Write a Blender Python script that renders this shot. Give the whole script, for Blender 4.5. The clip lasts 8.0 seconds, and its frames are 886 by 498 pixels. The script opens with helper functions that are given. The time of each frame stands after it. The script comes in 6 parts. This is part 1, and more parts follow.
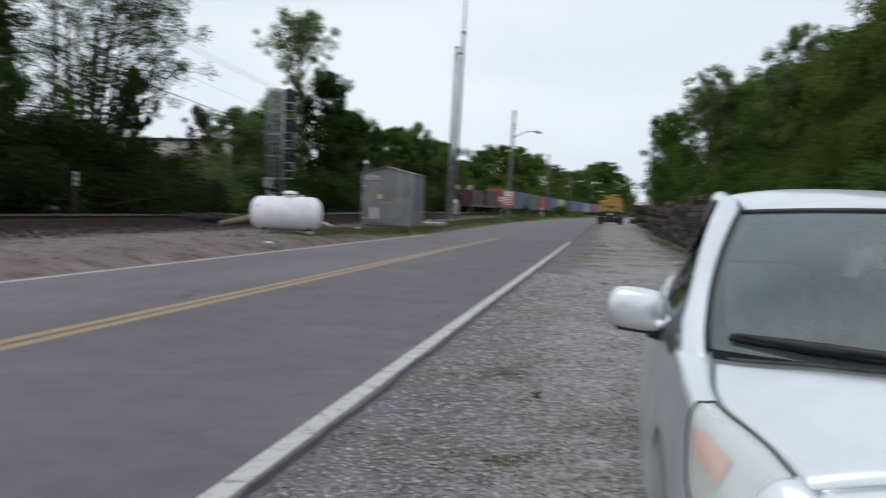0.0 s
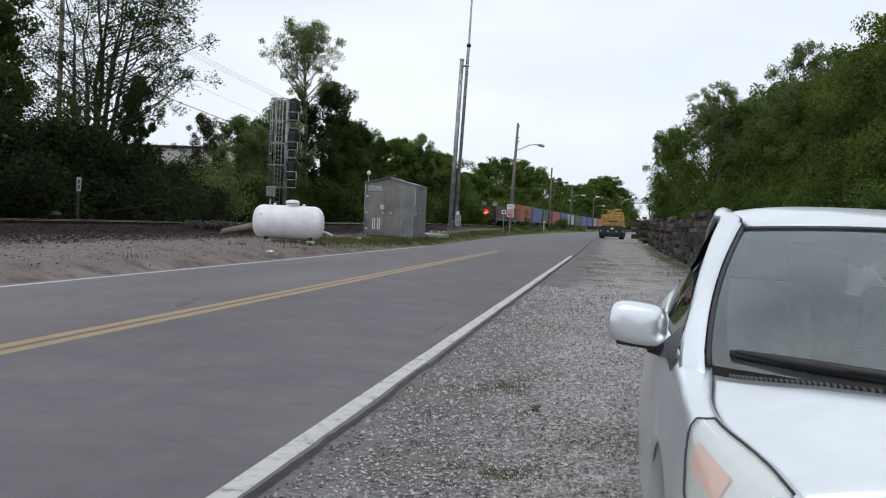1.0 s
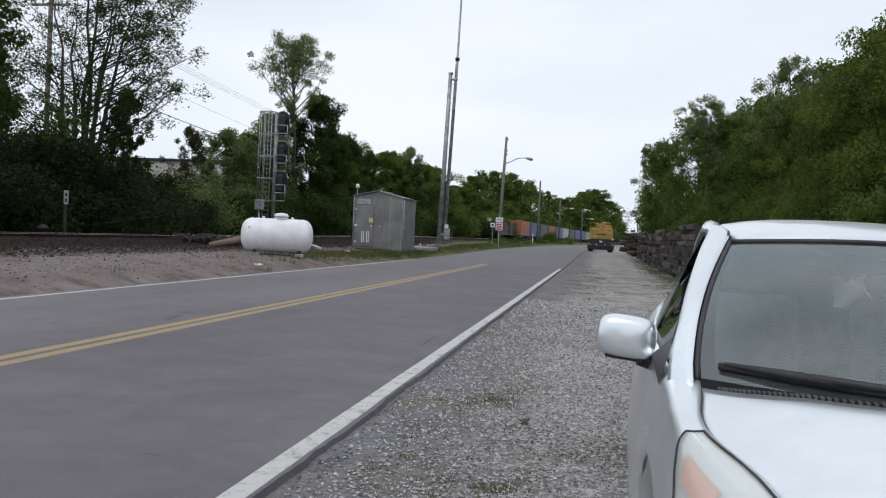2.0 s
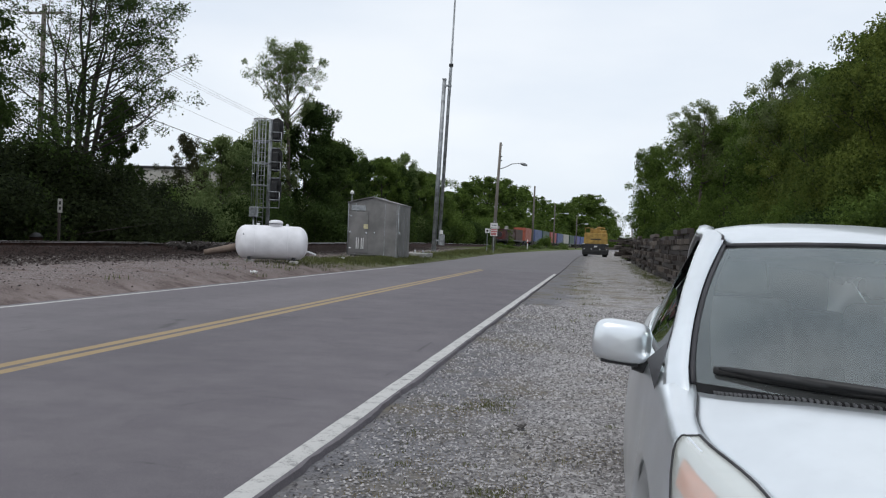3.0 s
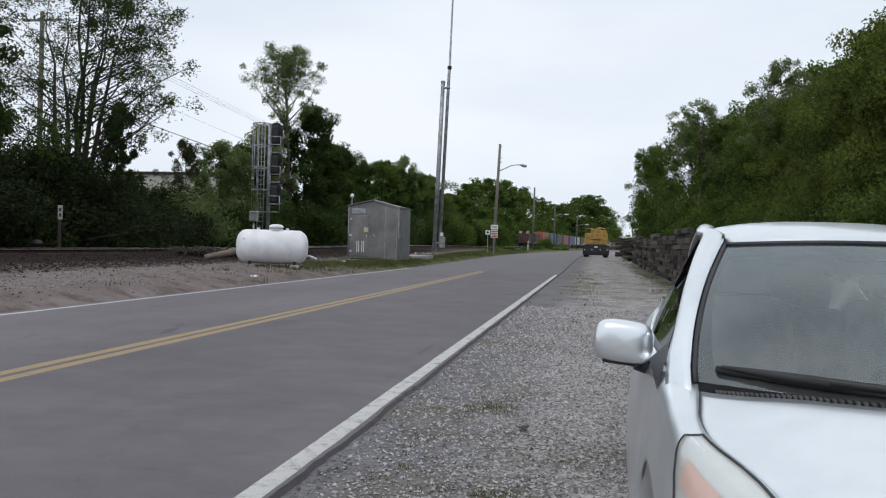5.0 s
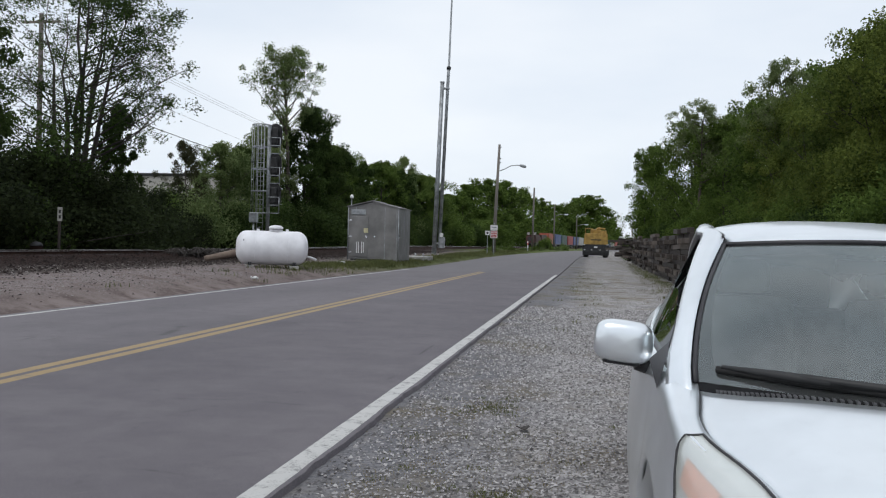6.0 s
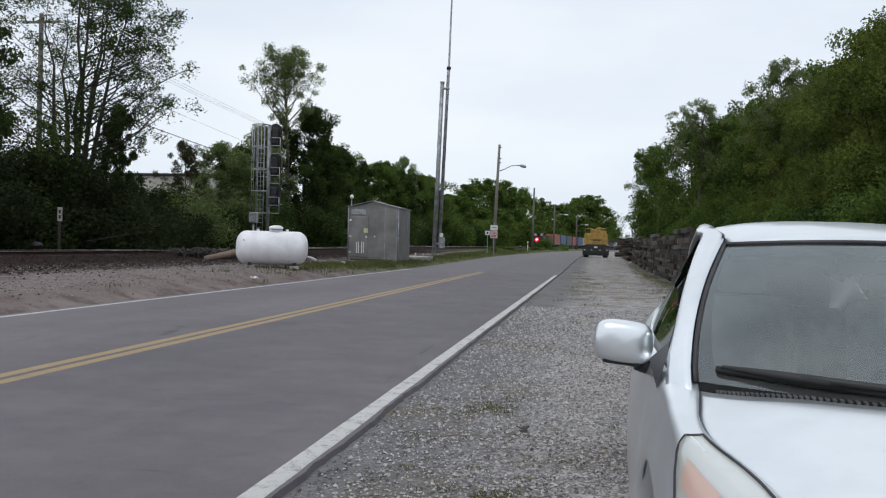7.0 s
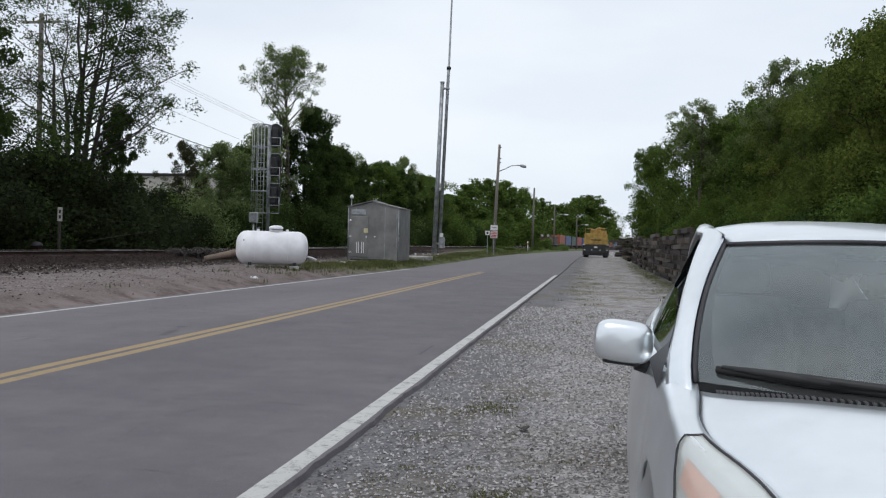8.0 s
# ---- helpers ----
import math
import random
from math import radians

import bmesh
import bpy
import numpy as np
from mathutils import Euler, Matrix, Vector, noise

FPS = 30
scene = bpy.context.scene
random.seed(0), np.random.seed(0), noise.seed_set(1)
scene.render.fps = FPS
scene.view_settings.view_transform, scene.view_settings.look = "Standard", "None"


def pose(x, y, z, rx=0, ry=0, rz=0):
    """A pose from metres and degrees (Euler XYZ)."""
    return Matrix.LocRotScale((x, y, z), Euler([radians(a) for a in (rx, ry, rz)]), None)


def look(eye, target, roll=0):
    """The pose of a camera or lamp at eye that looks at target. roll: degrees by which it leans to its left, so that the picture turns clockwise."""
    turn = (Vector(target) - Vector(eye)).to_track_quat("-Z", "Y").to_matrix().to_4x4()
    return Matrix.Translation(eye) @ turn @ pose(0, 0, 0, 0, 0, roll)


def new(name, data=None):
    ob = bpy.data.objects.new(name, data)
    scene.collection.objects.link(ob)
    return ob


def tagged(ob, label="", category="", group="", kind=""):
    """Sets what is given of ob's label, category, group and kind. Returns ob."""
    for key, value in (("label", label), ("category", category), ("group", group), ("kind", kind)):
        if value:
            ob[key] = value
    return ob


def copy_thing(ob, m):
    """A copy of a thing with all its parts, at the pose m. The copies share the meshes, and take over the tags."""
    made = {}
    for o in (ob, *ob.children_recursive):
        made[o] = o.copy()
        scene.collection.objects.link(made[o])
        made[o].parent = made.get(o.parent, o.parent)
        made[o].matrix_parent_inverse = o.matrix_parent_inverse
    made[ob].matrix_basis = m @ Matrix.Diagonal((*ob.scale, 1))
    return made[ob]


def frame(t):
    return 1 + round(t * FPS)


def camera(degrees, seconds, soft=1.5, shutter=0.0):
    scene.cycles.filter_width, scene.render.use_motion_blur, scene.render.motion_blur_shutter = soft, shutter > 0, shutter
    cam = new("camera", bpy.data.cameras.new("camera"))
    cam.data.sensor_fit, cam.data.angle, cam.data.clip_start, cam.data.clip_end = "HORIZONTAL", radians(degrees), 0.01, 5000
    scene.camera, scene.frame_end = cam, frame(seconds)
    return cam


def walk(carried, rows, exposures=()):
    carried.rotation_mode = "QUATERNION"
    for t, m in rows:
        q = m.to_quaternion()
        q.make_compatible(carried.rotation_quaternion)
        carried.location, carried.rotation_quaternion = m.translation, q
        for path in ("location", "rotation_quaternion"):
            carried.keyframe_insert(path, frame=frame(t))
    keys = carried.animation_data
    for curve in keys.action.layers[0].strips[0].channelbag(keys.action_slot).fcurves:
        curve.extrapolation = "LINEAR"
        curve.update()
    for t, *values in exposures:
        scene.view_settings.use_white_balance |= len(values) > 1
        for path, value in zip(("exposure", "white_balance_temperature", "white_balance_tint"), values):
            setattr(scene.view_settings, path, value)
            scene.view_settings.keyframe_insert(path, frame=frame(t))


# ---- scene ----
# ---------------------------------------------------------------- camera
EYE = (0.0, 0.0, 1.3)
cam = camera(52.0, 8.0, soft=1.15, shutter=0.5)
TURNS = [
    (0.0, 87.50, -1.68, 10.35), (0.1, 87.44, -1.84, 8.90), (0.2, 87.42, -2.07, 9.09), (0.3, 87.47, -2.11, 9.29),
    (0.5, 87.62, -2.21, 10.56), (0.7, 87.96, -2.33, 10.69), (1.0, 88.23, -2.63, 10.48), (1.5, 88.71, -2.72, 10.10),
    (2.2, 89.20, -2.55, 9.68), (3.0, 89.475, -2.25, 9.45), (3.5, 89.51, -1.99, 9.44), (4.0, 89.55, -1.86, 9.49),
    (4.5, 89.58, -1.72, 9.49), (5.2, 89.63, -1.53, 9.475), (6.0, 89.655, -1.405, 9.465), (7.0, 89.66, -1.40, 9.465),
    (8.0, 89.66, -1.40, 9.468),
]
walk(cam, [(t, pose(*EYE, a, b, c)) for t, a, b, c in TURNS],
     exposures=[(0.0, 0.0), (0.5, 0.06), (1.0, 0.13), (1.5, 0.12), (3.0, 0.06), (8.0, 0.05)])

# ---------------------------------------------------------------- light: overcast day
world = bpy.data.worlds.new("overcast_sky")
scene.world = world
world.use_nodes = True
wn, wl = world.node_tree.nodes, world.node_tree.links
wn.clear()
w_out = wn.new("ShaderNodeOutputWorld")
w_bg = wn.new("ShaderNodeBackground")
w_sky = wn.new("ShaderNodeTexSky")
w_sky.sky_type, w_sky.sun_disc = "NISHITA", False
w_sky.sun_elevation, w_sky.sun_rotation = radians(52), radians(200)
w_scale = wn.new("ShaderNodeMix")
w_scale.data_type, w_scale.blend_type = "RGBA", "MULTIPLY"
w_scale.inputs["Factor"].default_value = 1.0
w_scale.inputs["B"].default_value = (0.10, 0.10, 0.10, 1)
wl.new(w_sky.outputs["Color"], w_scale.inputs["A"])
w_co = wn.new("ShaderNodeTexCoord")
w_map = wn.new("ShaderNodeMapping")
w_map.inputs["Scale"].default_value = (1.0, 1.0, 3.2)
wl.new(w_co.outputs["Generated"], w_map.inputs["Vector"])
w_noise = wn.new("ShaderNodeTexNoise")
w_noise.inputs["Scale"].default_value, w_noise.inputs["Detail"].default_value = 1.9, 5
wl.new(w_map.outputs["Vector"], w_noise.inputs["Vector"])
w_ramp = wn.new("ShaderNodeValToRGB")
w_ramp.color_ramp.elements[0].position, w_ramp.color_ramp.elements[1].position = 0.32, 0.66
w_ramp.color_ramp.elements[0].color = (0.73, 0.81, 0.92, 1)
w_ramp.color_ramp.elements[1].color = (0.92, 0.965, 1.02, 1)
wl.new(w_noise.outputs["Fac"], w_ramp.inputs["Fac"])
w_mix = wn.new("ShaderNodeMix")
w_mix.data_type = "RGBA"
w_mix.inputs["Factor"].default_value = 0.9
wl.new(w_scale.outputs["Result"], w_mix.inputs["A"])
wl.new(w_ramp.outputs["Color"], w_mix.inputs["B"])
wl.new(w_mix.outputs["Result"], w_bg.inputs["Color"])
w_bg.inputs["Strength"].default_value = 1.0
wl.new(w_bg.outputs["Background"], w_out.inputs["Surface"])

sun_data = bpy.data.lights.new("sun", "SUN")
sun_data.energy, sun_data.angle, sun_data.color = 0.7, radians(25), (1.0, 0.97, 0.92)
sun = new("sun", sun_data)
sun.matrix_world = look((0, 0, 60), (16, 34, 0))

# ---------------------------------------------------------------- helpers
rng = np.random.default_rng(7)


class Nodes:
    """Short hand for wiring one node material."""

    def __init__(self, name):
        self.m = bpy.data.materials.new(name)
        self.m.use_nodes = True
        self.t = self.m.node_tree
        self.t.nodes.clear()
        self.out = self.t.nodes.new("ShaderNodeOutputMaterial")
        self.bsdf = self.t.nodes.new("ShaderNodeBsdfPrincipled")
        self.t.links.new(self.bsdf.outputs[0], self.out.inputs["Surface"])
        self.pos = self.t.nodes.new("ShaderNodeNewGeometry").outputs["Position"]
        self.obj = self.t.nodes.new("ShaderNodeTexCoord").outputs["Object"]

    def set(self, socket, value):
        if hasattr(value, "is_output"):
            self.t.links.new(value, socket)
        elif isinstance(value, tuple) and len(value) == 3 and socket.type == "RGBA":
            socket.default_value = (*value, 1)
        else:
            socket.default_value = value

    def math(self, op, a, b=0.0, clamp=False):
        n = self.t.nodes.new("ShaderNodeMath")
        n.operation, n.use_clamp = op, clamp
        self.set(n.inputs[0], a)
        self.set(n.inputs[1], b)
        return n.outputs[0]

    def noise(self, scale, detail=4, vec=None, rough=0.55, stretch=None):
        n = self.t.nodes.new("ShaderNodeTexNoise")
        n.inputs["Scale"].default_value, n.inputs["Detail"].default_value = scale, detail
        n.inputs["Roughness"].default_value = rough
        v = vec or self.obj
        if stretch:
            k = self.t.nodes.new("ShaderNodeMapping")
            k.inputs["Scale"].default_value = stretch
            self.t.links.new(v, k.inputs["Vector"])
            v = k.outputs[0]
        self.t.links.new(v, n.inputs["Vector"])
        return n.outputs["Fac"]

    def cells(self, scale, vec=None, feature="F1", out="Distance"):
        n = self.t.nodes.new("ShaderNodeTexVoronoi")
        n.feature = feature
        n.inputs["Scale"].default_value = scale
        self.t.links.new(vec or self.obj, n.inputs["Vector"])
        return n.outputs[out]

    def step(self, v, lo, hi):
        n = self.t.nodes.new("ShaderNodeMapRange")
        n.interpolation_type = "SMOOTHSTEP"
        self.set(n.inputs["Value"], v)
        n.inputs["From Min"].default_value, n.inputs["From Max"].default_value = lo, hi
        return n.outputs["Result"]

    def mix(self, f, a, b, blend="MIX"):
        n = self.t.nodes.new("ShaderNodeMix")
        n.data_type, n.blend_type = "RGBA", blend
        self.set(n.inputs["Factor"], f)
        self.set(n.inputs["A"], a)
        self.set(n.inputs["B"], b)
        return n.outputs["Result"]

    def axes(self, vec):
        n = self.t.nodes.new("ShaderNodeSeparateXYZ")
        self.t.links.new(vec, n.inputs[0])
        return n.outputs

    def random(self):
        return self.t.nodes.new("ShaderNodeObjectInfo").outputs["Random"]

    def island(self):
        return self.t.nodes.new("ShaderNodeNewGeometry").outputs["Random Per Island"]

    def bump(self, height, strength=0.3, distance=0.01):
        n = self.t.nodes.new("ShaderNodeBump")
        n.inputs["Strength"].default_value, n.inputs["Distance"].default_value = strength, distance
        self.t.links.new(height, n.inputs["Height"])
        self.t.links.new(n.outputs[0], self.bsdf.inputs["Normal"])

    def done(self, color, rough=0.7, metal=0.0, **more):
        self.set(self.bsdf.inputs["Base Color"], color)
        self.set(self.bsdf.inputs["Roughness"], rough)
        self.set(self.bsdf.inputs["Metallic"], metal)
        for k, v in more.items():
            self.set(self.bsdf.inputs[k.replace("_", " ")], v)
        return self.m


def plain(name, color, rough=0.6, metal=0.0, vary=0.15, scale=6.0, bump=0.0, **more):
    """Paint or metal with grime at two scales."""
    n = Nodes(name)
    dark = tuple(c * (1 - 2 * vary) for c in color)
    lite = tuple(min(1, c * (1 + vary)) for c in color)
    big, fine = n.noise(scale), n.noise(scale * 9, 3)
    c = n.mix(n.step(big, 0.3, 0.7), dark, lite)
    c = n.mix(n.math("MULTIPLY", n.step(fine, 0.55, 0.8), vary), c, tuple(v * 0.5 for v in color))
    if bump:
        n.bump(fine, bump, 0.004)
    return n.done(c, rough, metal, **more)


def mesh_of(name, verts, faces, mats, smooth=False, index=None):
    me = bpy.data.meshes.new(name)
    me.from_pydata([tuple(v) for v in verts], [], [tuple(f) for f in faces])
    for m in (mats if isinstance(mats, (list, tuple)) else [mats]):
        me.materials.append(m)
    if index is not None:
        me.polygons.foreach_set("material_index", np.asarray(index, dtype=np.int32))
    if smooth:
        me.polygons.foreach_set("use_smooth", np.ones(len(me.polygons), dtype=bool))
    me.update()
    return me


def part(name, me, parent=None, label="", at=None):
    """One mesh object, under a thing or a part."""
    if isinstance(me, tuple):
        me = mesh_of(name, *me)
    ob = new(name, me)
    if parent is not None:
        ob.parent = parent
    if at is not None:
        ob.matrix_basis = at
    if label:
        ob["label"] = label
    return ob


def empty(name, m, label, category, group="", kind=""):
    ob = new(name)
    ob.matrix_basis = m
    return tagged(ob, label, category, group, kind)


class Shape:
    """Collects solid pieces of one part."""

    def __init__(self):
        self.v, self.f = [], []

    def add(self, verts, faces):
        k = len(self.v)
        self.v += [tuple(p) for p in verts]
        self.f += [tuple(i + k for i in f) for f in faces]
        return self

    def box(self, x0, x1, y0, y1, z0, z1, c=0.0):
        """A box; c cuts its upright and flat edges."""
        bm = bmesh.new()
        bmesh.ops.create_cube(bm, size=1)
        for p in bm.verts:
            p.co = Vector((x0 if p.co.x < 0 else x1, y0 if p.co.y < 0 else y1, z0 if p.co.z < 0 else z1))
        if c:
            bmesh.ops.bevel(bm, geom=bm.edges[:], offset=c, segments=2, affect="EDGES", profile=0.5)
        bm.verts.index_update()
        self.add([p.co.copy() for p in bm.verts], [[p.index for p in f.verts] for f in bm.faces])
        bm.free()
        return self

    def tube(self, path, radii, n=8, cap=True):
        """A round bar along a path."""
        path = [Vector(p) for p in path]
        if not isinstance(radii, (list, tuple)):
            radii = [radii] * len(path)
        k, rings = len(self.v), []
        side = None
        for i, p in enumerate(path):
            d = path[min(i + 1, len(path) - 1)] - path[max(i - 1, 0)]
            if d.length < 1e-7:
                d = path[-1] - path[0]
            d.normalize()
            if side is None:
                side = d.orthogonal().normalized()
            side = (side - d * side.dot(d)).normalized()
            up = d.cross(side)
            self.v += [tuple(p + radii[i] * (math.cos(a) * side + math.sin(a) * up)) for a in (2 * math.pi * j / n for j in range(n))]
        for i in range(len(path) - 1):
            for j in range(n):
                a, b = k + i * n + j, k + i * n + (j + 1) % n
                self.f.append((a, b, b + n, a + n))
        if cap:
            self.f.append(tuple(k + j for j in range(n))[::-1])
            self.f.append(tuple(k + (len(path) - 1) * n + j for j in range(n)))
        return self

    def lathe(self, axis_a, axis_b, profile, n=24):
        """Turned about the line a-b; profile: (share along it, radius)."""
        a, b = Vector(axis_a), Vector(axis_b)
        return self.tube([a.lerp(b, s) for s, _ in profile], [r for _, r in profile], n)

    def grid(self, rows):
        k, c = len(self.v), len(rows[0])
        for r in rows:
            self.v += [tuple(p) for p in r]
        for i in range(len(rows) - 1):
            for j in range(c - 1):
                a = k + i * c + j
                self.f.append((a, a + 1, a + 1 + c, a + c))
        return self

    def mesh(self, name, mat, smooth=False):
        return mesh_of(name, self.v, self.f, mat, smooth)


def auto_smooth(ob, width=0.0, segments=2, thick=0.0):
    if thick:
        s = ob.modifiers.new("thickness", "SOLIDIFY")
        s.thickness, s.offset = thick, -1
    if width:
        b = ob.modifiers.new("edge", "BEVEL")
        b.width, b.segments, b.limit_method = width, segments, "ANGLE"
    return ob

# ---------------------------------------------------------------- materials
def ground_material():
    n = Nodes("ground_earth_and_gravel")
    x, y, z = n.axes(n.pos)
    off = n.math("SUBTRACT", y, 60.0)
    off = n.math("MAXIMUM", off, 0.0)
    x = n.math("SUBTRACT", x, n.math("MULTIPLY", n.math("MULTIPLY", off, off), 0.00015))
    wob = n.math("MULTIPLY", n.math("SUBTRACT", n.noise(0.35, 6, n.pos, 0.65), 0.5), 4.0)
    xw = n.math("ADD", x, wob)
    xs = n.math("ADD", x, n.math("MULTIPLY", wob, 0.35))
    stones = n.cells(34, n.pos, out="Color")
    stone_v = n.t.nodes.new("ShaderNodeSeparateColor")
    n.t.links.new(stones, stone_v.inputs[0])
    sv = stone_v.outputs[0]
    coarse = n.noise(1.3, 7, n.pos, 0.7)
    blotch = n.noise(0.22, 4, n.pos)
    # grey limestone shoulder
    grey = n.mix(sv, (0.142, 0.132, 0.132), (0.52, 0.50, 0.495))
    grey = n.mix(n.math("MULTIPLY", n.step(coarse, 0.45, 0.7), 0.55), grey, (0.10, 0.095, 0.095))
    grey = n.mix(n.math("MULTIPLY", n.step(blotch, 0.5, 0.7), 0.35), grey, (0.17, 0.16, 0.15))
    # finer, darker chippings next to the asphalt
    fine = n.mix(n.cells(70, n.pos), (0.085, 0.085, 0.098), (0.19, 0.19, 0.205))
    grey = n.mix(n.math("MULTIPLY", n.step(n.math("MULTIPLY", xs, -1.0), 0.1, 1.1), 0.75), grey, fine)
    grey = n.mix(n.math("MULTIPLY", n.step(n.noise(0.8, 5, n.pos, 0.65), 0.46, 0.66), 0.55), grey, (0.17, 0.145, 0.105))
    # pale yard gravel
    pale = n.mix(sv, (0.122, 0.100, 0.097), (0.292, 0.252, 0.244))
    pale = n.mix(n.math("MULTIPLY", n.step(coarse, 0.46, 0.66), 0.75), pale, (0.125, 0.092, 0.082))
    # rubble and rusty ballast
    rub = n.mix(n.step(sv, 0.35, 0.98), (0.028, 0.022, 0.020), (0.13, 0.108, 0.100))
    bal = n.mix(sv, (0.013, 0.008, 0.007), (0.046, 0.028, 0.024))
    # soil and grass
    soil = n.mix(coarse, (0.06, 0.045, 0.03), (0.11, 0.10, 0.045))
    grass = n.mix(n.noise(9, 5, n.pos), (0.045, 0.07, 0.018), (0.13, 0.155, 0.05))
    dirt = n.mix(n.step(coarse, 0.35, 0.65), (0.095, 0.070, 0.062), (0.24, 0.20, 0.19))
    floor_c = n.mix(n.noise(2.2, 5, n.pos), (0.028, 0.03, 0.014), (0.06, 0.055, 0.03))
    c = n.mix(n.step(xw, 2.9, 4.2), grey, n.mix(n.step(coarse, 0.35, 0.65), grass, soil))
    # worn grass in the shoulder
    patch = n.math("MULTIPLY", n.step(n.noise(0.55, 5, n.pos, 0.6), 0.52, 0.70), n.step(y, 3.0, 7.0))
    c = n.mix(n.math("MULTIPLY", patch, 0.65), c, n.mix(coarse, (0.12, 0.10, 0.055), (0.19, 0.165, 0.105)))
    verge = n.math("MULTIPLY", n.step(n.math("ADD", y, n.math("MULTIPLY", wob, 4.0)), 30.0, 46.0),
                   n.math("SUBTRACT", 1.0, n.step(n.math("ABSOLUTE", n.math("ADD", xs, 10.4)), 0.7, 1.7)))
    left = n.mix(n.step(n.math("MULTIPLY", xw, -1.0), 9.0, 11.0), dirt, pale)
    left = n.mix(n.math("MULTIPLY", verge, 0.85), left, grass)
    left = n.mix(n.step(n.math("MULTIPLY", xs, -1.0), 12.8, 14.2), left, rub)
    left = n.mix(n.step(n.math("MULTIPLY", xs, -1.0), 15.6, 16.6), left, bal)
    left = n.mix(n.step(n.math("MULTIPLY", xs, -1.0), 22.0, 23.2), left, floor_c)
    far = n.math("MULTIPLY", n.step(y, 85.0, 110.0), n.step(n.math("MULTIPLY", x, -1.0), 9.0, 9.6))
    far = n.math("MULTIPLY", far, n.math("SUBTRACT", 1.0, n.step(n.math("MULTIPLY", x, -1.0), 15.5, 16.5)))
    left = n.mix(n.math("MULTIPLY", far, 0.8), left, grass)
    c = n.mix(n.step(n.math("MULTIPLY", x, -1.0), 4.5, 5.5), c, left)
    n.bump(n.math("ADD", n.cells(34, n.pos), n.math("MULTIPLY", coarse, 1.5)), 0.55, 0.03)
    return n.done(c, 0.95, Specular_IOR_Level=0.05)


def asphalt_material():
    n = Nodes("worn_asphalt")
    x, y, z = n.axes(n.pos)
    grain = n.noise(120, 3, n.pos)
    flecks = n.cells(26, n.pos)
    lane = n.noise(0.5, 5, n.pos, 0.6, (1.0, 0.16, 1.0))
    blot = n.noise(0.9, 6, n.pos, 0.7)
    patchy = n.noise(0.28, 5, n.pos, 0.65)
    c = n.mix(n.step(lane, 0.3, 0.7), (0.122, 0.109, 0.118), (0.160, 0.145, 0.154))
    # the near lane is older and darker
    near = n.math("MULTIPLY", n.step(x, -5.6, -5.0), n.step(blot, 0.25, 0.65))
    c = n.mix(n.math("MULTIPLY", near, 0.65), c, (0.090, 0.079, 0.092))
    c = n.mix(n.math("MULTIPLY", n.step(patchy, 0.48, 0.62), 0.35), c, (0.082, 0.074, 0.084))
    c = n.mix(n.math("MULTIPLY", n.step(y, 41.5, 43.5), 0.5), c, (0.155, 0.15, 0.155))
    c = n.mix(n.math("MULTIPLY", n.step(grain, 0.42, 0.70), 0.5), c, (0.215, 0.20, 0.21))
    c = n.mix(n.math("SUBTRACT", 1.0, n.step(flecks, 0.045, 0.085)), c, (0.33, 0.31, 0.29))
    c = n.mix(n.math("MULTIPLY", n.step(n.noise(2.6, 6, n.pos, 0.75), 0.45, 0.65), 0.28), c, (0.088, 0.08, 0.088))
    crack = n.math("SUBTRACT", 1.0, n.step(n.cells(0.55, n.pos, "DISTANCE_TO_EDGE"), 0.0, 0.012))
    c = n.mix(n.math("MULTIPLY", crack, n.math("MULTIPLY", n.step(blot, 0.5, 0.62), 0.6)), c, (0.05, 0.048, 0.05))
    n.bump(grain, 0.5, 0.008)
    return n.done(c, 0.85, Specular_IOR_Level=0.35)


def line_material(name, color, worn):
    n = Nodes(name)
    wear = n.noise(7, 6, n.pos, 0.7)
    fine = n.noise(90, 3, n.pos)
    c = n.mix(n.step(n.math("ADD", wear, n.math("MULTIPLY", fine, 0.35)), worn, worn + 0.22), color, (0.15, 0.145, 0.145))
    c = n.mix(n.math("MULTIPLY", n.noise(2.5, 4, n.pos), 0.35), c, tuple(v * 0.6 for v in color))
    n.bump(fine, 0.3, 0.004)
    return n.done(c, 0.8)


def leaf_material(name, dark, lite, tip):
    n = Nodes(name)
    v = n.math("ADD", n.math("MULTIPLY", n.island(), 0.45), n.math("MULTIPLY", n.noise(0.38, 4, n.pos), 0.95), True)
    c = n.mix(n.step(v, 0.42, 0.92), dark, lite)
    c = n.mix(n.math("MULTIPLY", n.step(n.random(), 0.55, 1.0), 0.35), c, tip)
    m = n.done(c, 0.75, Specular_IOR_Level=0.1)
    tr = n.t.nodes.new("ShaderNodeBsdfTranslucent")
    n.t.links.new(c, tr.inputs["Color"])
    ad = n.t.nodes.new("ShaderNodeMixShader")
    ad.inputs[0].default_value = 0.42
    n.t.links.new(n.bsdf.outputs[0], ad.inputs[1])
    n.t.links.new(tr.outputs[0], ad.inputs[2])
    n.t.links.new(ad.outputs[0], n.out.inputs["Surface"])
    return m


def bark_material(name, color):
    n = Nodes(name)
    g = n.noise(6, 6, None, 0.7, (1, 1, 0.15))
    c = n.mix(g, tuple(v * 0.45 for v in color), tuple(v * 1.4 for v in color))
    n.bump(g, 0.6, 0.03)
    return n.done(c, 0.9)


